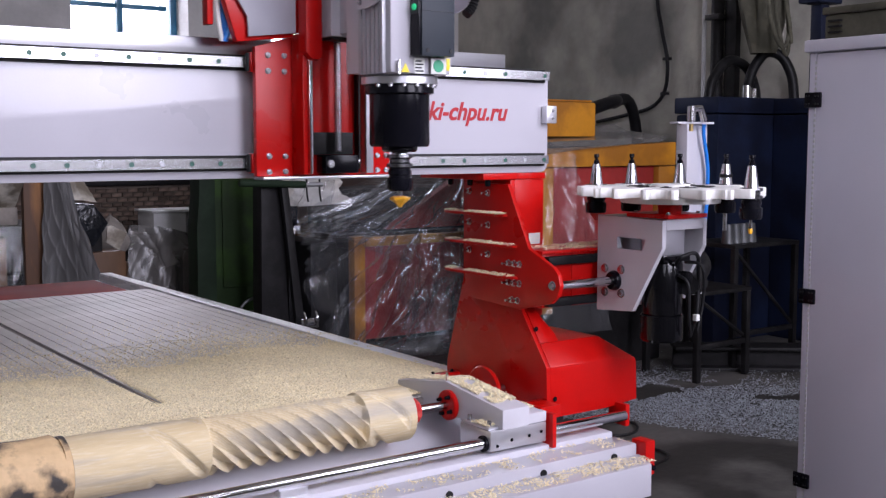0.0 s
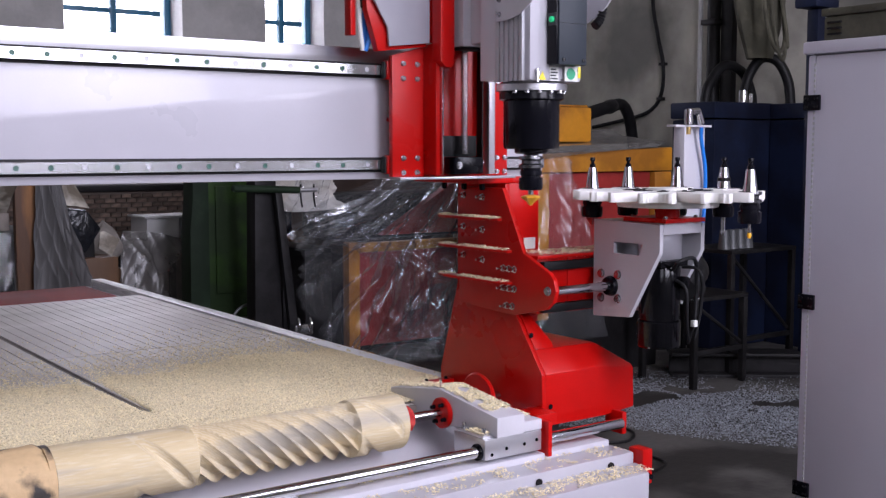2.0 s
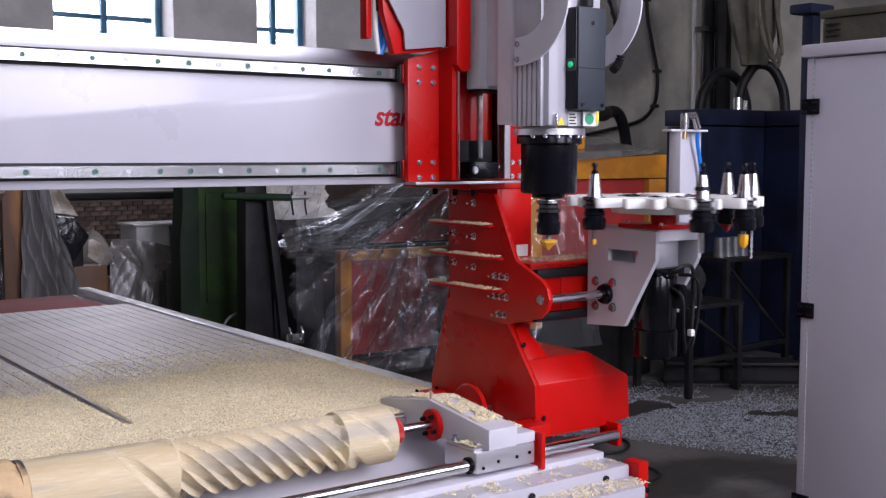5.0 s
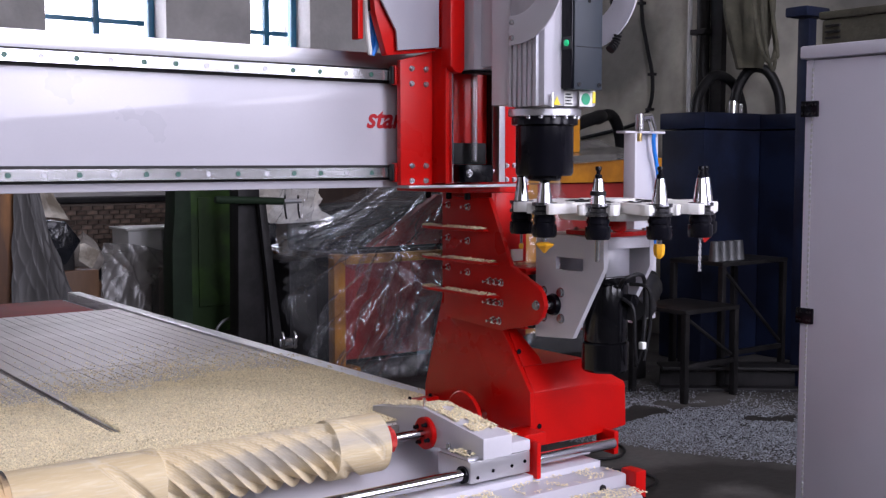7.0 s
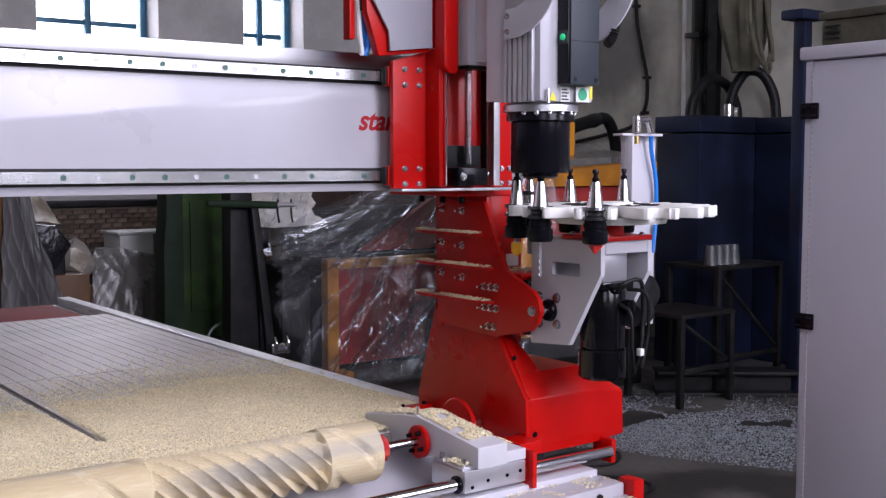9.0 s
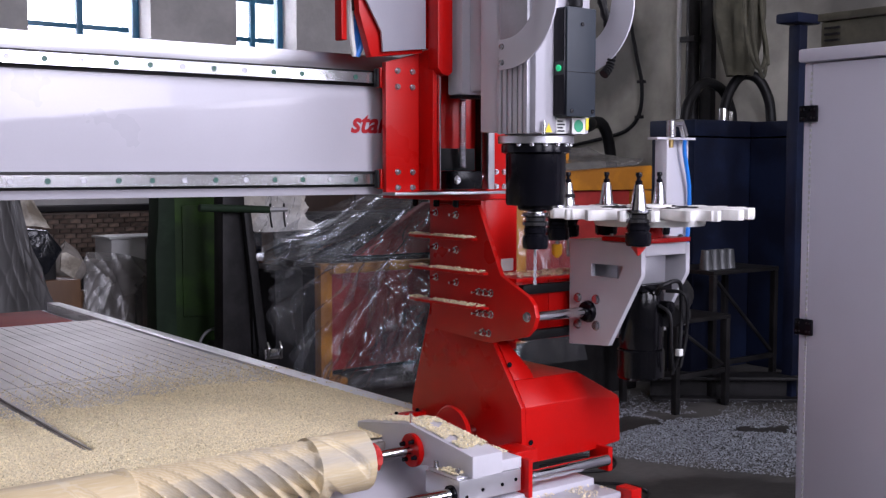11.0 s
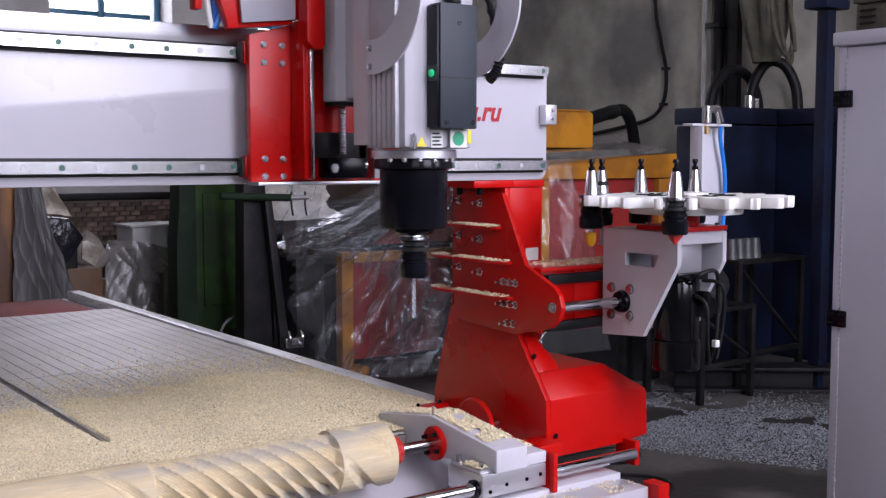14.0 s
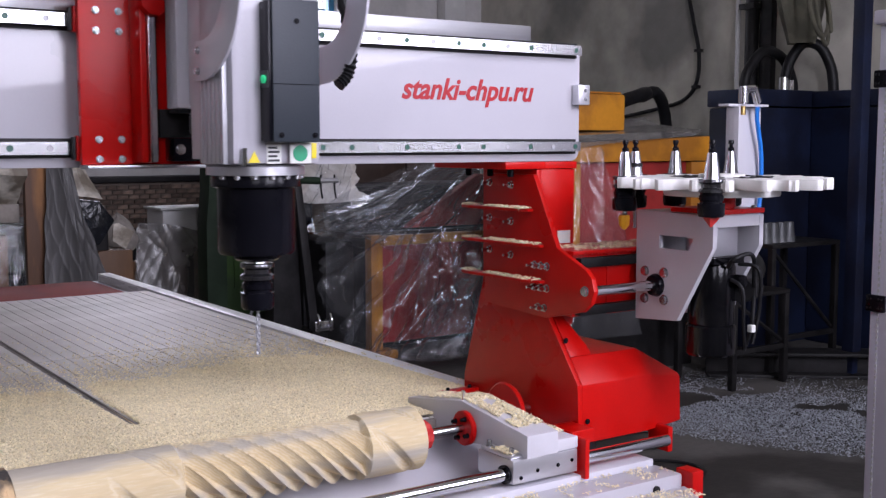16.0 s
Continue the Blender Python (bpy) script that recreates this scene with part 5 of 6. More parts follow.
def green_machine():
    t = thing("machine_tool", (3.0, 6.5, 0), "old dark green machine tool column with a pale chipped edge", "machine tool")
    part("column", box(2.90, 3.27, 6.3, 6.5, 0.2205, 1.75, 0.012), OLIVE, t)
    part("side_casting", prism([(2.765, 0.22), (2.898, 0.22), (2.898, 1.75), (2.80, 1.75), (2.79, 1.1), (2.77, 0.9)], "y", 6.27, 6.42, 0.01), DARKGREEN, t)
    part("base", box(2.65, 3.45, 6.1, 7.0, 0.0, 0.22, 0.02), DARKSTEEL, t)
    part("door_panel", box(2.95, 3.22, 6.285, 6.2995, 0.5, 1.18, 0.004), OLIVE, t)
    part("handwheel", tube([(3.05 + 0.11 * math.cos(a), 6.05, 0.34 + 0.11 * math.sin(a)) for a in [2 * math.pi * k / 12 for k in range(13)]], 0.010, 8), DULL, t)
    part("wheel_hub", cyl((3.05, 6.0, 0.34), (3.05, 6.12, 0.34), 0.03, 14), DARKSTEEL, t)


def drill_stand():
    t = thing("machine_stand", (3.1, 5.8, 0), "dark grimy steel stand with a green tee handle", "machine stand")
    part("upright", prism([(3.02, 0.05), (3.22, 0.05), (3.16, 1.62), (3.04, 1.62)], "y", 5.8, 5.92, 0.01), DARKSTEEL, t)
    part("side_rail", prism([(3.14, 1.15), (3.185, 1.15), (3.32, 0.05), (3.26, 0.05)], "y", 5.74, 5.78, 0.004), DARKSTEEL, t)
    part("tee_handle", cyl((2.86, 5.74, 1.185), (3.30, 5.74, 1.165), 0.022, 14, b=0.004), DARKGREEN, t, "dark green tee handle")
    part("handle_rod", cyl((3.30, 5.74, 1.165), (3.42, 5.74, 1.165), 0.014, 12), ALU, t)
    for x in (3.31, 3.40):
        part("hook", tube([(x, 5.74, 1.20), (x, 5.74, 1.12), (x + 0.01, 5.74, 1.06)], 0.006, 8), DARKSTEEL, t)
    part("foot", box(2.95, 3.5, 5.6, 6.0, 0.0, 0.05, 0.01), DARKSTEEL, t)
    cl = box(3.20, 3.32, 5.62, 5.70, 0.30, 0.36, 0.006)
    for x in (3.22, 3.30):
        tube([(x, 5.62, 0.30), (x, 5.60, 0.36), (x, 5.62, 0.40)], 0.008, 8, cl)
    part("clamp", cl, CHROME, t, "worn bright clamp")
    part("clamp_arm", box(3.2, 3.3, 5.65, 5.85, 0.24, 0.30, 0.006), DARKSTEEL, t)


def left_group():
    t = thing("stacked_furniture", (1.9, 6.9, 0), "stack of dusty furniture under plastic, brown and dark", "furniture")
    part("lower_body", box(1.35, 2.3, 6.75, 7.3, 0.05, 0.62, 0.02), FILMDARK, t)
    part("side_panel", box(1.66, 1.72, 6.60, 6.74, 0.0, 0.86, 0.01), BROWN, t, "brown wooden side panel")
    part("middle_shelf", box(1.30, 2.32, 6.66, 7.3, 0.64, 0.92, 0.02), DARKSTEEL, t)
    part("top_board", box(1.25, 1.79, 6.58, 7.2, 0.93, 1.04, 0.015), FABRIC, t)
    part("post", box(1.80, 1.925, 6.50, 6.56, 0.0, 1.5, 0.01), OCHREWOOD, t, "brown wooden post")
    part("leaning_board", box(1.95, 2.2, 6.60, 6.65, 0.0, 0.62, 0.01), BROWN, t)
    part("black_parcel", prism([(2.09, 1.06), (2.26, 1.04), (2.35, 0.92), (2.25, 0.77), (2.19, 0.80), (2.09, 0.93)], "y", 6.62, 6.85, 0.02), FILMDARK, t, "parcel in black plastic")
    drape("dust_cover", "pale dusty cover pitched over the black bundle", [[(1.98, 6.60, 1.40), (2.08, 6.6, 1.38), (2.12, 6.62, 1.36)], [(2.02, 6.56, 1.19), (2.12, 6.54, 1.19), (2.20, 6.6, 1.17)], [(2.06, 6.55, 1.08), (2.16, 6.53, 1.07), (2.27, 6.6, 1.05)]], PALECOVER, 0.012, 4, 1.0, 40, 40, "cover")
    drape("plastic_sheet", "grey dusty film hanging like a tent over the post", [[(1.93, 6.45, 1.42), (1.97, 6.43, 1.42), (2.0, 6.45, 1.42)], [(1.91, 6.45, 1.0), (2.02, 6.40, 0.96), (2.11, 6.45, 0.94)], [(1.89, 6.44, 0.69), (2.06, 6.37, 0.65), (2.22, 6.45, 0.62)], [(1.86, 6.42, 0.02), (2.10, 6.33, 0.02), (2.38, 6.45, 0.02)]], GREYSHEET, 0.035, 4, 2.0)
    drape("plastic_sheet", "clear film over dark shelves", [[(1.35, 6.6, 0.93), (1.88, 6.55, 0.93)], [(1.35, 6.55, 0.62), (1.88, 6.50, 0.60)], [(1.33, 6.48, 0.1), (1.87, 6.45, 0.1)]], FILM, 0.03, 7, 3.0)
    drape("dust_cover", "cream dusty cover pulled over the furniture stack", [[(1.30, 6.46, 1.44), (1.55, 6.42, 1.46), (1.79, 6.44, 1.44)], [(1.25, 6.42, 1.22), (1.55, 6.38, 1.22), (1.79, 6.42, 1.20)], [(1.26, 6.62, 1.03), (1.55, 6.60, 1.02), (1.78, 6.62, 1.03)]], PALECOVER, 0.03, 6, 5.0, 60, 40, "cover")
    c = thing("carton", (2.36, 6.7, 0), "open brown carton with a folded pale flap", "carton")
    part("carton_body", box(2.24, 2.45, 6.62, 6.85, 0.0, 0.74, 0.01), BROWN, c)
    part("flap", prism([(2.33, 0.90), (2.36, 0.905), (2.455, 0.85), (2.40, 0.745), (2.32, 0.80)], "y", 6.60, 6.615, 0.003), PALECOVER, c, "pale folded flap")
    for dx, z in ((0.0, 1.20), (0.02, 1.24)):
        b = thing("board", (1.55, 6.95, z), "long pale timber board on the stack", "board")
        part("plank", box(1.0 + dx, 1.80, 6.9, 7.05, z - 0.018, z + 0.012, 0.003), FABRIC, b)


def white_box():
    t = thing("crate", (2.9, 7.1, 0.78), "white sheet metal box on a wrapped stool", "box")
    part("box_body", box(2.76, 2.99, 7.0, 7.3, 0.80, 0.945, 0.006), PALEBOX, t)
    part("box_rim", box(2.74, 3.005, 6.98, 7.31, 0.946, 0.962, 0.004), PALEBOX, t)
    t2 = thing("crate", (3.06, 7.1, 0.78), "narrow white sheet metal box on a wrapped stool", "box")
    part("box_body", box(3.02, 3.12, 7.0, 7.3, 0.80, 0.945, 0.006), PALEBOX, t2)
    part("box_rim", box(3.01, 3.13, 6.98, 7.31, 0.946, 0.962, 0.004), PALEBOX, t2)
    s = thing("stool", (2.9, 7.1, 0), "low stool wrapped in dusty film", "stool")
    part("seat", box(2.66, 3.12, 7.0, 7.4, 0.72, 0.798, 0.01), FABRIC, s)
    for x in (2.70, 3.08):
        for y in (7.04, 7.36):
            part("leg", box(x - 0.02, x + 0.02, y - 0.02, y + 0.02, 0, 0.72, 0.003), DARKSTEEL, s)
    drape("plastic_sheet", "crumpled dusty film round the stool", [[(2.58, 6.97, 0.88), (2.78, 6.96, 0.86), (2.98, 6.96, 0.80), (3.10, 7.0, 0.80)], [(2.54, 6.93, 0.72), (2.78, 6.90, 0.70), (3.02, 6.92, 0.66), (3.14, 7.0, 0.68)], [(2.52, 6.90, 0.45), (2.8, 6.84, 0.45), (3.1, 6.88, 0.45), (3.2, 7.0, 0.48)], [(2.5, 6.85, 0.02), (2.8, 6.8, 0.02), (3.12, 6.84, 0.02), (3.25, 7.0, 0.02)]], FILMDUST, 0.04, 6, 4.0)
    cl = thing("sack", (2.45, 7.0, 0), "dusty crumpled sack on a brown carton", "sack")
    part("sack_body", sheet(lambda u, v: (2.46 + 0.13 * math.sin(math.pi * v) * math.cos(2 * math.pi * u) * (1 + 0.25 * noise.noise(Vector((u * 5, v * 4, 1)))), 7.0 + 0.14 * math.sin(math.pi * v) * math.sin(2 * math.pi * u), 0.62 + 0.32 * v + 0.03 * noise.noise(Vector((u * 6, v * 3, 3)))), 28, 16), FABRIC, cl)
    part("carton", box(2.36, 2.58, 6.95, 7.2, 0.0, 0.63, 0.01), BROWN, cl)


def wrapped_machine():
    t = thing("wrapped_machine", (4.2, 6.3, 0), "ochre and maroon machine under clear plastic film", "machine")
    part("frame_post", box(3.82, 3.905, 6.0, 6.08, 0.06, 0.80, 0.008), OCHRE, t)
    part("frame_top", box(3.91, 5.45, 6.0, 6.08, 0.73, 0.79, 0.008), OCHRE, t)
    part("panel", box(3.91, 5.45, 6.03, 6.07, 0.10, 0.727, 0.004), MAROON, t)
    part("body", box(3.92, 5.5, 6.12, 6.9, 0.05, 0.70, 0.02), DARKSTEEL, t)
    part("side_body", box(3.60, 3.815, 6.2, 6.9, 0.0, 0.76, 0.03), DARKSTEEL, t)
    part("upper_body", box(3.95, 5.5, 6.5, 6.9, 0.765, 1.10, 0.06), DARKSTEEL, t)
    part("upper_panel", prism([(4.35, 0.80), (5.45, 0.80), (5.45, 1.16), (4.95, 1.16)], "y", 6.40, 6.48, 0.006), MAROON, t, "maroon upper panel")
    part("foot", box(3.78, 4.0, 5.96, 6.1, 0.0, 0.06, 0.02), OCHRE, t)
    top = [(3.50, 6.25, 0.90), (3.70, 6.2, 1.00), (3.98, 6.15, 1.08), (4.2, 6.12, 1.22), (4.7, 6.12, 1.42), (5.2, 6.12, 1.50), (5.6, 6.12, 1.50)]
    mid = [(3.42, 5.98, 0.80), (3.60, 5.92, 0.87), (3.86, 5.90, 0.88), (4.13, 5.88, 0.92), (4.6, 5.90, 0.98), (5.1, 5.92, 1.0), (5.5, 5.92, 1.0)]
    low = [(3.36, 5.90, 0.57), (3.55, 5.86, 0.52), (3.82, 5.84, 0.50), (4.13, 5.82, 0.52), (4.5, 5.84, 0.50), (5.0, 5.86, 0.48), (5.4, 5.86, 0.48)]
    bot = [(3.46, 5.84, 0.22), (3.55, 5.79, 0.08), (3.76, 5.77, 0.03), (4.07, 5.77, 0.02), (4.4, 5.78, 0.02), (4.9, 5.80, 0.02), (5.3, 5.80, 0.02)]
    drape("plastic_sheet", "large crumpled sheet of clear plastic over the machine", [top, mid, low, bot], FILM, 0.15, 13, 6.0, 260, 220, pull=(0.80, -0.15))
    drape("plastic_sheet", "second layer of clear plastic over the machine top", [[(3.56, 6.20, 0.98), (4.1, 6.06, 1.22), (4.8, 6.04, 1.46), (5.4, 6.04, 1.50)], [(3.50, 5.98, 0.88), (4.1, 5.86, 0.95), (4.8, 5.86, 1.02), (5.3, 5.86, 1.05)], [(4.05, 5.80, 0.62), (4.3, 5.76, 0.56), (4.8, 5.78, 0.50), (5.2, 5.78, 0.5)], [(3.98, 5.72, 0.20), (4.2, 5.72, 0.15), (4.7, 5.74, 0.10), (5.1, 5.74, 0.1)]], FILM, 0.12, 10, 12.0, 200, 170, pull=(0.85, -0.1))
    drape("plastic_sheet", "crumpled heap of clear film at the machine foot", [[(4.10, 5.78, 0.40), (4.35, 5.76, 0.52), (4.7, 5.76, 0.50), (5.0, 5.76, 0.5)], [(3.98, 5.72, 0.22), (4.3, 5.68, 0.27), (4.7, 5.71, 0.25), (5.0, 5.72, 0.25)], [(3.90, 5.70, 0.02), (4.3, 5.64, 0.02), (4.7, 5.68, 0.02), (5.0, 5.70, 0.02)]], FILM, 0.13, 9, 31.0, 140, 100, pull=(0.6, -0.5))
    o = thing("old_cabinet", (4.6, 7.4, 0), "dark brown wooden cabinet with an ochre corner post", "cabinet")
    part("carcass", box(3.75, 5.6, 7.25, 7.65, 0.0, 1.62, 0.01), BROWNDARK, o)
    part("post", box(4.02, 4.14, 7.17, 7.245, 0.0, 1.62, 0.01), OCHREWOOD, o, "ochre wooden corner post")
    part("door", box(4.16, 4.85, 7.21, 7.245, 0.06, 1.58, 0.006), BROWNDARK, o)
    part("door", box(4.87, 5.56, 7.21, 7.245, 0.06, 1.58, 0.006), BROWNDARK, o)
    c = thing("covered_chair", (3.45, 6.5, 0), "dark chair heaped with pale wrapped cloth", "chair")
    part("seat", box(3.25, 3.6, 6.4, 6.8, 0.75, 0.82, 0.02), DARKSTEEL, c)
    for x in (3.28, 3.57):
        for y in (6.43, 6.77):
            part("leg", box(x - 0.02, x + 0.02, y - 0.02, y + 0.02, 0, 0.75, 0.003), DARKSTEEL, c)
    part("cushion", box(3.24, 3.66, 6.45, 6.79, 0.822, 1.06, 0.05), FILMDARK, c, "dark wrapped cushion")
    part("backrest", box(3.22, 3.6, 6.8, 6.86, 0.6, 1.12, 0.02), BROWN, c)
    drape("cloth", "pale crumpled cloth on the chair", [[(3.42, 6.65, 1.34), (3.60, 6.65, 1.38), (3.95, 6.6, 1.30)], [(3.22, 6.5, 1.14), (3.50, 6.38, 1.18), (3.98, 6.42, 1.14)], [(3.17, 6.40, 0.97), (3.50, 6.32, 1.00), (3.96, 6.36, 1.0)]], PALECLOTH, 0.13, 8, 15.0, 70, 60, "cloth")
    drape("plastic_sheet", "clear film hanging beside the chair", [[(3.66, 6.35, 1.36), (3.84, 6.3, 1.38)], [(3.54, 6.28, 1.10), (3.80, 6.2, 1.12)], [(3.34, 6.22, 0.90), (3.74, 6.15, 0.95)]], FILM, 0.06, 7, 17.0, 50, 40)


def ochre_cabinet():
    t = thing("wrapped_cabinet", (4.8, 4.9, 0), "ochre and maroon cabinet with dusty film on top", "machine cabinet")
    part("panel", box(4.42, 5.30, 4.74, 4.78, 0.80, 1.27, 0.004), MAROON, t)
    part("post", box(4.16, 4.415, 4.70, 4.78, 0.40, 1.27, 0.01), OCHRE, t)
    part("post", box(5.305, 5.46, 4.70, 4.78, 0.85, 1.27, 0.01), OCHRE, t)
    part("top_rail", prism([(4.16, 1.275), (5.46, 1.275), (5.46, 1.425), (4.16, 1.375)], "y", 4.70, 4.78, 0.006), OCHRE, t)
    part("carcass", box(4.2, 5.44, 4.79, 5.02, 0.0, 1.30, 0.01), DARKSTEEL, t)
    part("deep_carcass", box(4.95, 5.44, 5.024, 5.7, 0.0, 1.30, 0.01), DARKSTEEL, t)
    part("lid", box(4.18, 5.46, 4.785, 5.32, 1.305, 1.40, 0.008), DARKSTEEL, t)
    drape("plastic_sheet", "crumpled grey film lying on the cabinet", [[(4.3, 5.3, 1.44), (4.9, 5.3, 1.50), (5.5, 5.3, 1.55)], [(4.22, 5.1, 1.44), (4.8, 5.1, 1.46), (5.5, 5.2, 1.50)], [(4.18, 4.72, 1.42), (4.8, 4.72, 1.44), (5.4, 4.72, 1.46)], [(4.14, 4.66, 1.33), (4.6, 4.67, 1.38), (5.3, 4.67, 1.43)]], FILMDUST, 0.03, 9, 21.0)
    drape("plastic_sheet", "clear film hanging down the cabinet corner", [[(4.10, 4.68, 1.36), (4.50, 4.64, 1.36)], [(4.10, 4.62, 0.9), (4.62, 4.56, 0.9)], [(4.02, 4.58, 0.3), (4.7, 4.50, 0.3)]], FILM, 0.05, 6, 23.0)
    b = thing("yellow_box", (4.72, 5.1, 1.45), "ochre-yellow painted metal box on the cabinet", "box")
    part("box_body", box(4.44, 4.97, 4.93, 5.3, 1.455, 1.675, 0.02), OCHRE, b)
    part("box_lid", box(4.46, 4.95, 4.95, 5.28, 1.676, 1.688, 0.005), OCHRE, b)


def tank():
    t = thing("oil_tank", (6.4, 5.3, 0), "big navy-painted steel tank with hoses on its lid", "tank")
    part("shell", box(5.97, 6.73, 5.03, 5.42, 0.0, 1.62, 0.02), NAVY, t)
    part("lid", box(5.96, 6.735, 5.02, 5.43, 1.626, 1.74, 0.012), NAVY, t)
    part("side_shell", box(6.56, 6.73, 3.95, 5.026, 0.0, 1.62, 0.02), NAVY, t)
    part("side_lid", box(6.55, 6.735, 3.94, 5.016, 1.626, 1.735, 0.012), NAVY, t)
    part("hose_coupling", cyl((6.38, 5.12, 1.74), (6.38, 5.12, 1.83), 0.034, 12, b=0.004), CHROME, t)
    part("coupling_nut", cyl((6.45, 5.12, 1.74), (6.45, 5.12, 1.81), 0.025, 6), CHROME, t)
    part("hose", tube([(6.10, 5.23, 1.74), (6.14, 5.23, 1.87), (6.30, 5.23, 2.01), (6.50, 5.23, 1.97), (6.60, 5.23, 1.83), (6.62, 5.23, 1.74)], 0.036, 12), RUBBER, t, "thick black hose")
    part("hose", tube([(6.39, 5.12, 1.82), (6.42, 5.10, 1.95), (6.50, 5.06, 2.06), (6.60, 5.0, 2.04), (6.66, 4.95, 1.90), (6.67, 4.93, 1.737)], 0.036, 12), RUBBER, t, "thick black hose")


def press():
    p = thing("press_column", (5.85, 4.05, 0), "navy steel column with a wide tee-shaped head", "machine column")
    part("post", box(5.845, 5.925, 4.0, 4.08, 0.0, 2.26, 0.01), NAVY, p)
    part("head", box(5.77, 6.0, 3.96, 4.12, 2.265, 2.325, 0.015), NAVY, p)
    h = thing("suction_hose", (5.2, 5.3, 0), "thick black hose lying over the wrapped cabinet", "hose")
    part("tube_body", tube([(4.95, 5.45, 1.50), (5.10, 5.42, 1.58), (5.35, 5.45, 1.66), (5.7, 5.6, 1.72), (6.0, 5.95, 1.72), (6.4, 6.1, 1.6), (6.7, 6.2, 0.03)], 0.045, 14), RUBBER, h)
    g = thing("canvas_bundle", (6.5, 4.9, 2.08), "olive canvas and rope bundle hanging from a hook", "canvas bundle")
    part("canvas_body", sheet(lambda u, v: (6.5 + (0.09 + 0.10 * math.sin(math.pi * min(v * 1.1, 1))) * math.cos(2 * math.pi * u) * (1 + 0.3 * noise.noise(Vector((math.cos(6.28 * u) * 2, math.sin(6.28 * u) * 2, v * 4)))), 4.95 + 0.15 * math.sin(2 * math.pi * u) * (0.6 + 0.5 * math.sin(math.pi * v)), 2.05 + 1.1 * v), 48, 40), CANVAS, g)
    for k, (dx, dz) in enumerate(((-0.10, 0.0), (-0.02, -0.05), (0.08, 0.04))):
        part("rope", tube([(6.42 + dx, 4.76, 3.2), (6.40 + dx, 4.76, 2.5 + dz), (6.44 + dx, 4.74, 2.2 + dz), (6.50 + dx * 0.5, 4.74, 2.08 + dz), (6.54, 4.76, 2.2 + dz), (6.50, 4.77, 2.5)], 0.014, 8), CANVAS, g)
    part("hook_line", cyl((6.5, 4.95, 3.1), (6.5, 4.95, ZC - 0.002), 0.012, 8), DARKSTEEL, g)


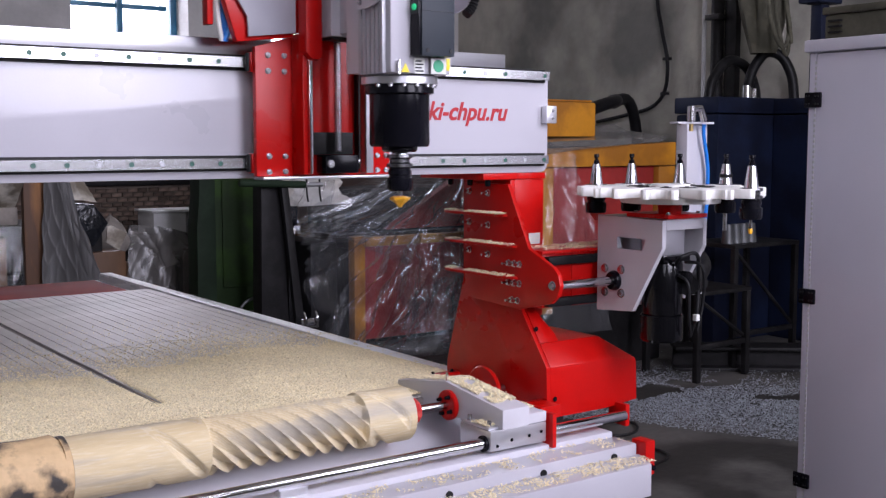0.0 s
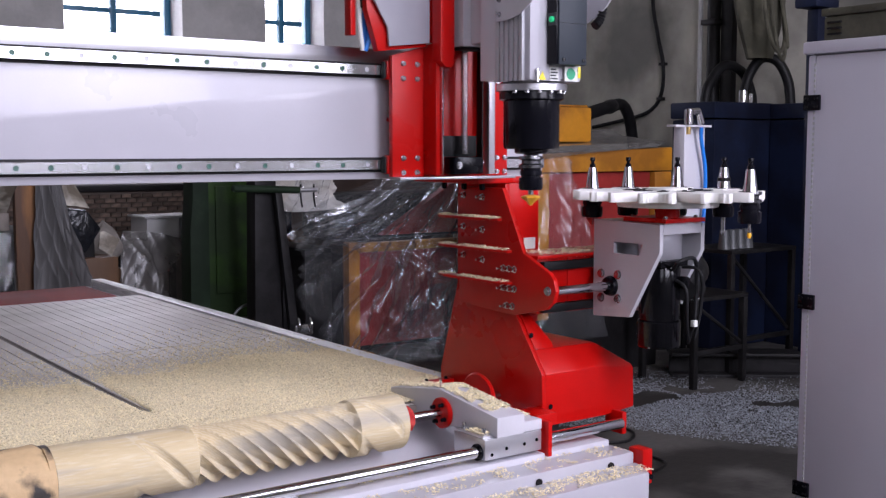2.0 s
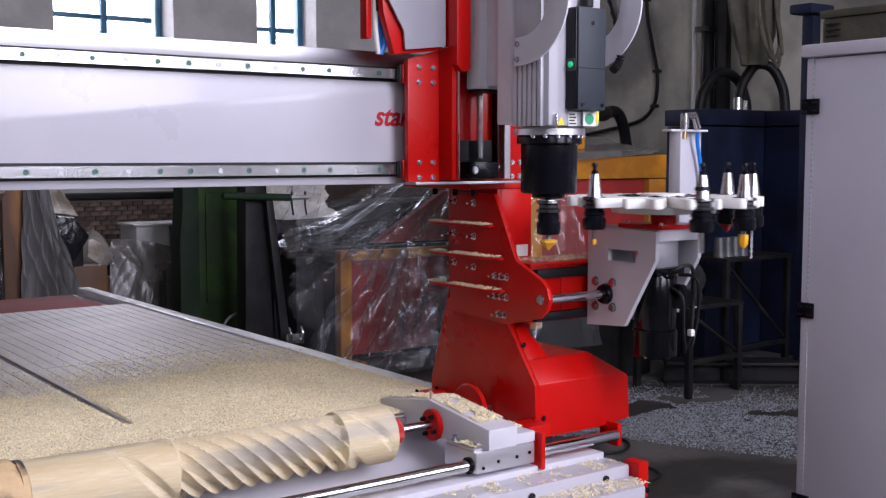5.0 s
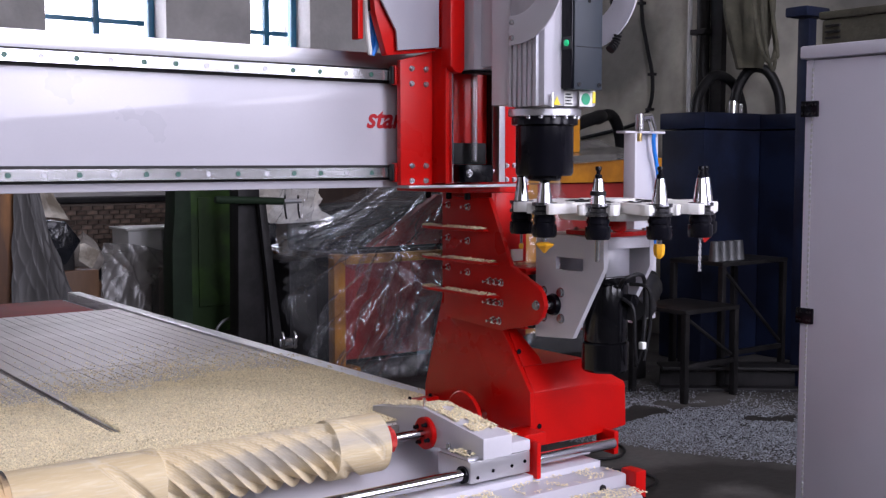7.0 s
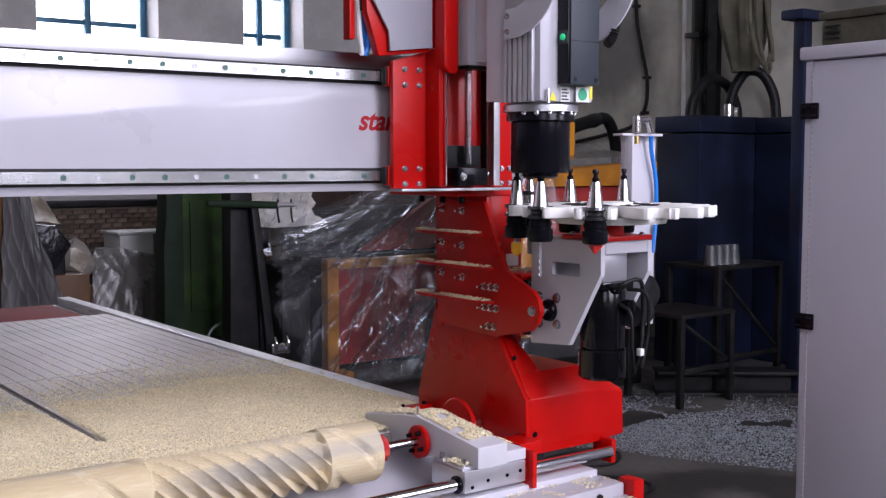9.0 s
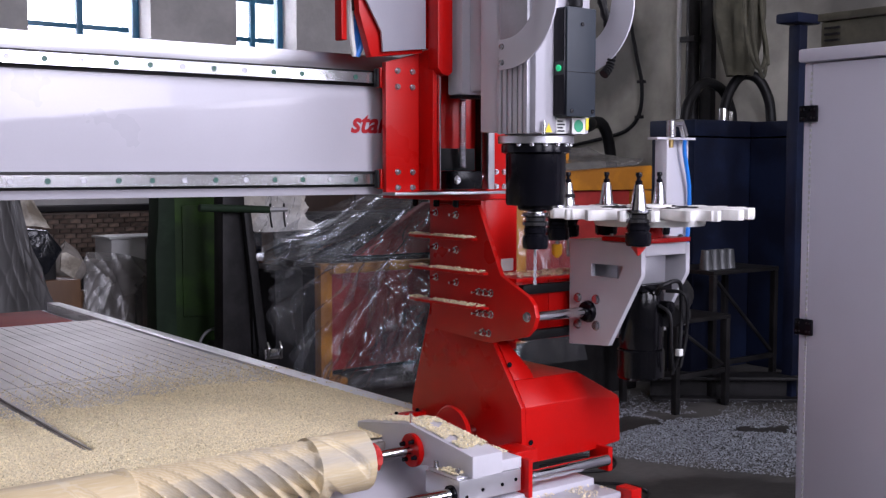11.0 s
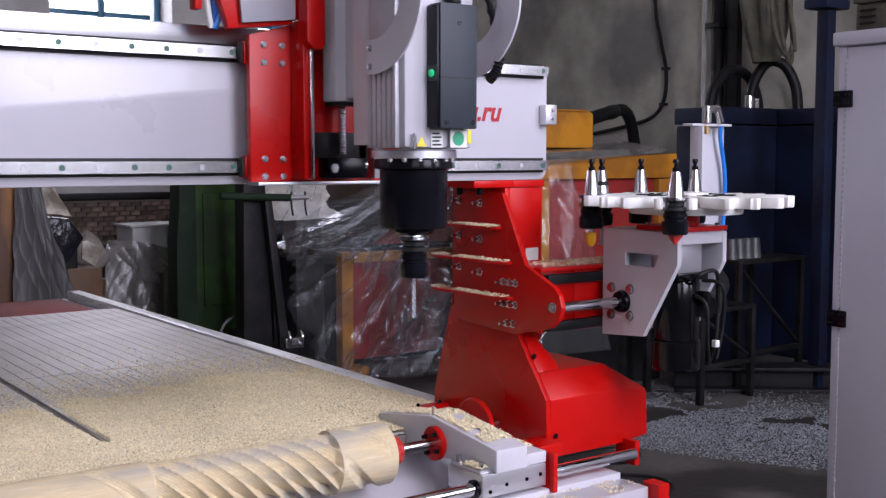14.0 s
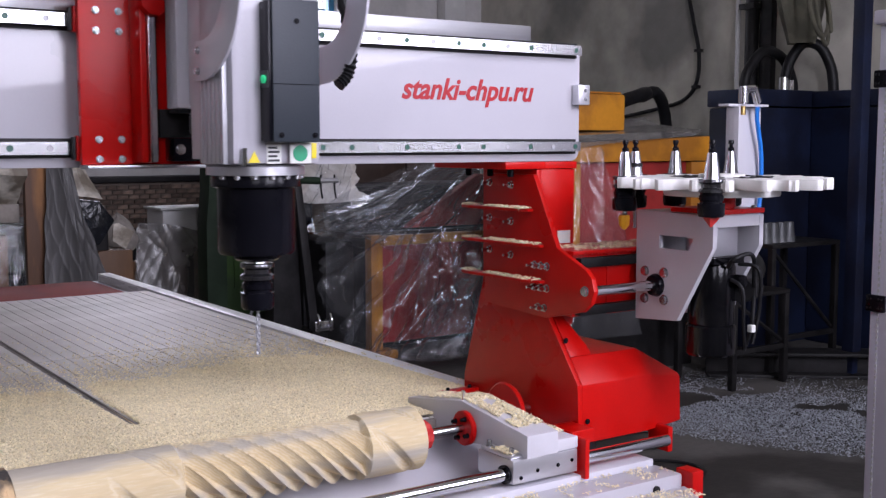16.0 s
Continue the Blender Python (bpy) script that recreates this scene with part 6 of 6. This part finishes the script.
def wall_runs():
    p = thing("wall_pipe", (6.82, 5.6, 0), "dark vertical steel pipe on the plaster wall", "pipe")
    part("pipe_body", cyl((6.83, 5.55, 0.01), (6.83, 5.55, ZC - 0.01), 0.05, 16), DARKSTEEL, p)
    part("thin_pipe", cyl((6.85, 5.70, 0.01), (6.85, 5.70, ZC - 0.01), 0.018, 12), PALEBOX, p)
    part("clamp", box(6.76, 6.899, 5.48, 5.62, 2.36, 2.40, 0.004), DARKSTEEL, p)
    part("channel", box(6.84, 6.898, 5.38, 5.49, 0.01, ZC - 0.01, 0.004), DARKSTEEL, p)
    c = thing("wall_cable", (6.87, 6.2, 2.4), "black cable sagging down the plaster wall", "cable")
    part("cable", tube([(6.88, 6.25, 3.6), (6.88, 6.24, 2.68), (6.87, 6.17, 2.35), (6.87, 6.10, 2.08), (6.87, 6.12, 1.85), (6.87, 6.25, 1.72), (6.86, 6.5, 1.66), (6.86, 6.9, 1.60)], 0.016, 10), RUBBER, c)
    for y, z in ((6.235, 2.68), (6.11, 2.1), (6.13, 1.82)):
        part("cable_clip", box(6.855, 6.899, y - 0.03, y + 0.03, z - 0.012, z + 0.012, 0.003), DARKSTEEL, c)
    for x0, x1, y0, y1, zt, lab in ((5.52, 6.16, 4.25, 4.68, 0.785, "small dark welded steel table"), (5.02, 5.50, 4.10, 4.55, 0.545, "low dark steel bench")):
        t = thing("steel_table", (x0, y0, 0), lab, "table")
        part("tabletop", box(x0, x1, y0, y1, zt - 0.025, zt, 0.003), DARKSTEEL, t)
        for x in (x0 + 0.02, x1 - 0.02):
            for y in (y0 + 0.02, y1 - 0.02):
                part("leg", box(x - 0.018, x + 0.018, y - 0.018, y + 0.018, 0, zt - 0.0255, 0.002), DARKSTEEL, t)
        part("stretcher", box(x0 + 0.04, x1 - 0.04, y0 + 0.005, y0 + 0.035, 0.20, 0.23, 0.002), DARKSTEEL, t)
        part("brace", cyl((x0 + 0.05, y0 + 0.02, zt - 0.06), (x1 - 0.05, y0 + 0.02, 0.25), 0.012, 8), DARKSTEEL, t)
    for k in range(4):
        can = thing("steel_cup", (5.58 + 0.072 * k, 4.36, 0.785), "dull tapered steel cup standing on the table", "steel cup", "cups on the steel table")
        part("cup_body", lathe([(0.0, 0.0), (0.042, 0.0), (0.030, 0.12), (0.026, 0.12), (0.036, 0.01), (0.0, 0.01)], (5.58 + 0.072 * k, 4.36, 0.7855), 20), DULL, can)
    b = thing("floor_beam", (5.6, 4.2, 0), "heavy dark steel beam lying on the floor", "steel beam")
    bm = box(-0.75, 0.75, -0.10, 0.10, 0.0, 0.02, 0.003)
    box(-0.75, 0.75, -0.012, 0.012, 0.021, 0.13, 0.002, bm)
    box(-0.75, 0.75, -0.10, 0.10, 0.131, 0.15, 0.003, bm)
    bmesh.ops.rotate(bm, verts=bm.verts, cent=(0, 0, 0), matrix=Matrix.Rotation(radians(-38), 3, "Z"))
    bmesh.ops.translate(bm, verts=bm.verts, vec=(5.85, 4.05, 0.0))
    part("i_beam", bm, DARKSTEEL, b)
    r = thing("floor_cable", (3.7, 3.4, 0), "thin grey cable looped on the concrete floor", "cable")
    part("cable", tube([(3.55, 3.75, 0.01), (3.95, 3.75, 0.01), (4.02, 3.62, 0.01), (3.85, 3.50, 0.01), (3.60, 3.62, 0.01), (3.52, 3.50, 0.012), (3.74, 3.30, 0.01), (3.72, 3.12, 0.01), (3.40, 3.05, 0.01), (3.2, 3.2, 0.01)], 0.007, 8), DARKSTEEL, r)
    w = thing("white_post", (6.55, 8.9, 0), "white painted steel post in the corner", "post")
    part("post_body", box(6.36, 6.60, 8.85, 8.99, 0.0, ZC - 0.01, 0.01), PALEBOX, w)


def cabinet():
    t = thing("control_cabinet", (2.5, 1.2, 0), "lilac-grey electrical cabinet with black hinges on its door", "electrical cabinet")
    part("body", box(2.312, 2.75, 0.80, 1.556, 0.06, 1.644, 0.006), CABINET, t)
    part("frame_strip", box(2.297, 2.3115, 1.537, 1.556, 0.06, 1.644, 0.003), CABINET, t)
    part("door", box(2.295, 2.3115, 0.80, 1.534, 0.06, 1.643, 0.004), CABINET, t, "smooth lilac-grey sheet steel door")
    part("top_cap", box(2.284, 2.76, 0.79, 1.566, 1.6465, 1.677, 0.006), CABINET, t)
    part("plinth", box(2.33, 2.73, 0.82, 1.55, 0.0, 0.059, 0.003), DARKSTEEL, t)
    for z in (1.529, 1.037, 0.56):
        h = part("hinge", box(2.2865, 2.2945, 1.515, 1.562, z - 0.019, z + 0.019, 0.003), BLACK, t, "small black hinge")
        bolts(h, [(2.286, y, z + dz) for y in (1.521, 1.529, 1.548, 1.556) for dz in (-0.010, 0.010)], (-1, 0, 0), 0.0022, 0.001, material=DARKSTEEL)
    # ridged rubber seal along the door edge
    s = bmesh.new()
    for k in range(120):
        z = 0.08 + 1.55 * k / 120
        box(2.2935, 2.2965, 1.5335, 1.5375, z, z + 0.007, 0.0, s)
    part("door_seal", s, PALEBOX, t)
    b = thing("metal_case", (2.5, 1.2, 1.678), "dark olive metal case lying on the cabinet", "metal case")
    part("case_body", box(2.315, 2.66, 0.85, 1.53, 1.6785, 1.737, 0.008), CANVAS, b)
    part("case_lid", box(2.31, 2.665, 0.845, 1.535, 1.738, 1.756, 0.004), CANVAS, b)
    for k in range(3):
        part("rib", box(2.307, 2.314, 1.478, 1.515, 1.691 + 0.014 * k, 1.696 + 0.014 * k, 0.001), DARKSTEEL, b)


# each group of old machines, with the shift that lines it up from the camera
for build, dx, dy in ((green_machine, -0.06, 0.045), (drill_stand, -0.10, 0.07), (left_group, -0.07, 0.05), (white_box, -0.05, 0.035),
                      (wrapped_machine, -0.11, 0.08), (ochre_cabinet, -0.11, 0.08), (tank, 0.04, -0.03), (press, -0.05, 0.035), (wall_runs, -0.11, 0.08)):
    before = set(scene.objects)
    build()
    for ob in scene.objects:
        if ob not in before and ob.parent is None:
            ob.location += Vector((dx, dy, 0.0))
cabinet()


# ---- bricks of the low wall under the windows ----
def bricks():
    w = tagged(new("wall_low"), "weathered brown brick wall below the windows", "wall", kind="structure")
    ORIGIN[w.name] = Vector((0, 0, 0))
    w.location.x = -0.15
    part("mortar_bed", box(2.4, 4.3, YW - 0.245, YW - 0.005, 0.0, 1.06, 0.0), MORTAR, w)
    part("coping", box(1.6, 4.35, YW - 0.28, YW - 0.004, 1.064, 1.11, 0.006), DARKSTEEL, w, "dark ledge over the brickwork")
    me = to_mesh(box(-0.041, 0.041, -0.012, 0.012, -0.0165, 0.0165, 0.004), "brick", BRICK)
    n = BRICK.node_tree.nodes
    hsv = next(x for x in n if x.bl_idname == "ShaderNodeHueSaturation")
    oi = n.new("ShaderNodeObjectInfo")
    rr = n.new("ShaderNodeMapRange")
    rr.inputs["To Min"].default_value, rr.inputs["To Max"].default_value = 0.5, 1.6
    BRICK.node_tree.links.new(oi.outputs["Random"], rr.inputs["Value"])
    BRICK.node_tree.links.new(rr.outputs[0], hsv.inputs["Value"])
    for row in range(14):
        for k in range(21):
            x = 2.44 + k * 0.089 + (0.0445 if row % 2 else 0)
            ob = new("brick", me)
            ob.parent = w
            ob.matrix_basis = pose(x + random.uniform(-0.004, 0.004), YW - 0.248 + random.uniform(-0.004, 0.003), 0.52 + row * 0.039, random.uniform(-1.5, 1.5), 0, random.uniform(-1, 1))


bricks()


# ---- what moves ----
def between(t, keys):
    """Straight runs between (time, value) pairs."""
    for (a, u), (b, v) in zip(keys, keys[1:]):
        if t <= b:
            return u + (v - u) * min(max((t - a) / (b - a), 0), 1)
    return keys[-1][1]


def eased(t, a, b):
    u = min(max((t - a) / (b - a), 0), 1)
    return u * u * (3 - 2 * u)


def head_x(t):
    return between(t, [(0, -0.404), (2.40, 0.004), (12.03, 0.003), (16.0, -0.667)])


def head_z(t):
    return between(t, [(0, 0.077), (2.58, 0.077), (4.05, -0.003), (6.2, -0.004), (7.65, 0.073), (8.57, 0.073), (10.0, -0.005), (12.03, -0.005), (16.0, -0.1105)])


def slide_x(t):
    return SLIDE * (1 - eased(t, 5.3, 6.15) + eased(t, 10.2, 11.25))


def turn(t):
    return -144 * between(t, [(4.05, 0), (5.25, 1)]) - 108 * between(t, [(7.74, 0), (8.56, 1)])


def log_turn(t):
    return between(t, [(0, 0), (12.05, 0), (16.0, 174)])


def motions():
    times = [round(0.1 * k, 1) for k in range(161)]
    c, h, b = CARRIAGE.location.copy(), HEAD.location.copy(), BRACKET.location.copy()
    walk(CARRIAGE, [(t, pose(c.x + head_x(t), c.y, c.z)) for t in times])
    walk(HEAD, [(t, pose(h.x + head_x(t), h.y, h.z + head_z(t))) for t in times])
    walk(BRACKET, [(t, pose(b.x + slide_x(t), b.y, b.z)) for t in times])
    walk(CAROUSEL, [(t, pose(DISC.x + slide_x(t), DISC.y, DISC.z, 0, 0, turn(t))) for t in times])
    walk(LOG, [(t, pose(LOG.location.x, LOG.location.y, LOG.location.z, log_turn(t))) for t in times])
    for k, (ob, start) in enumerate(TOOLS):
        rows = []
        for t in times:
            a = start + turn(t)
            x, y = DISC.x + slide_x(t) + 0.192 * math.cos(radians(a)), DISC.y + 0.192 * math.sin(radians(a))
            z = DISC.z
            if (k == 1 and t <= 6.2) or (k == 4 and t >= 10.0):
                x, y, z = h.x + head_x(t), h.y, DISC.z + head_z(t)
            rows.append((t, pose(x, y, z, 0, 0, a)))
        walk(ob, rows)


motions()
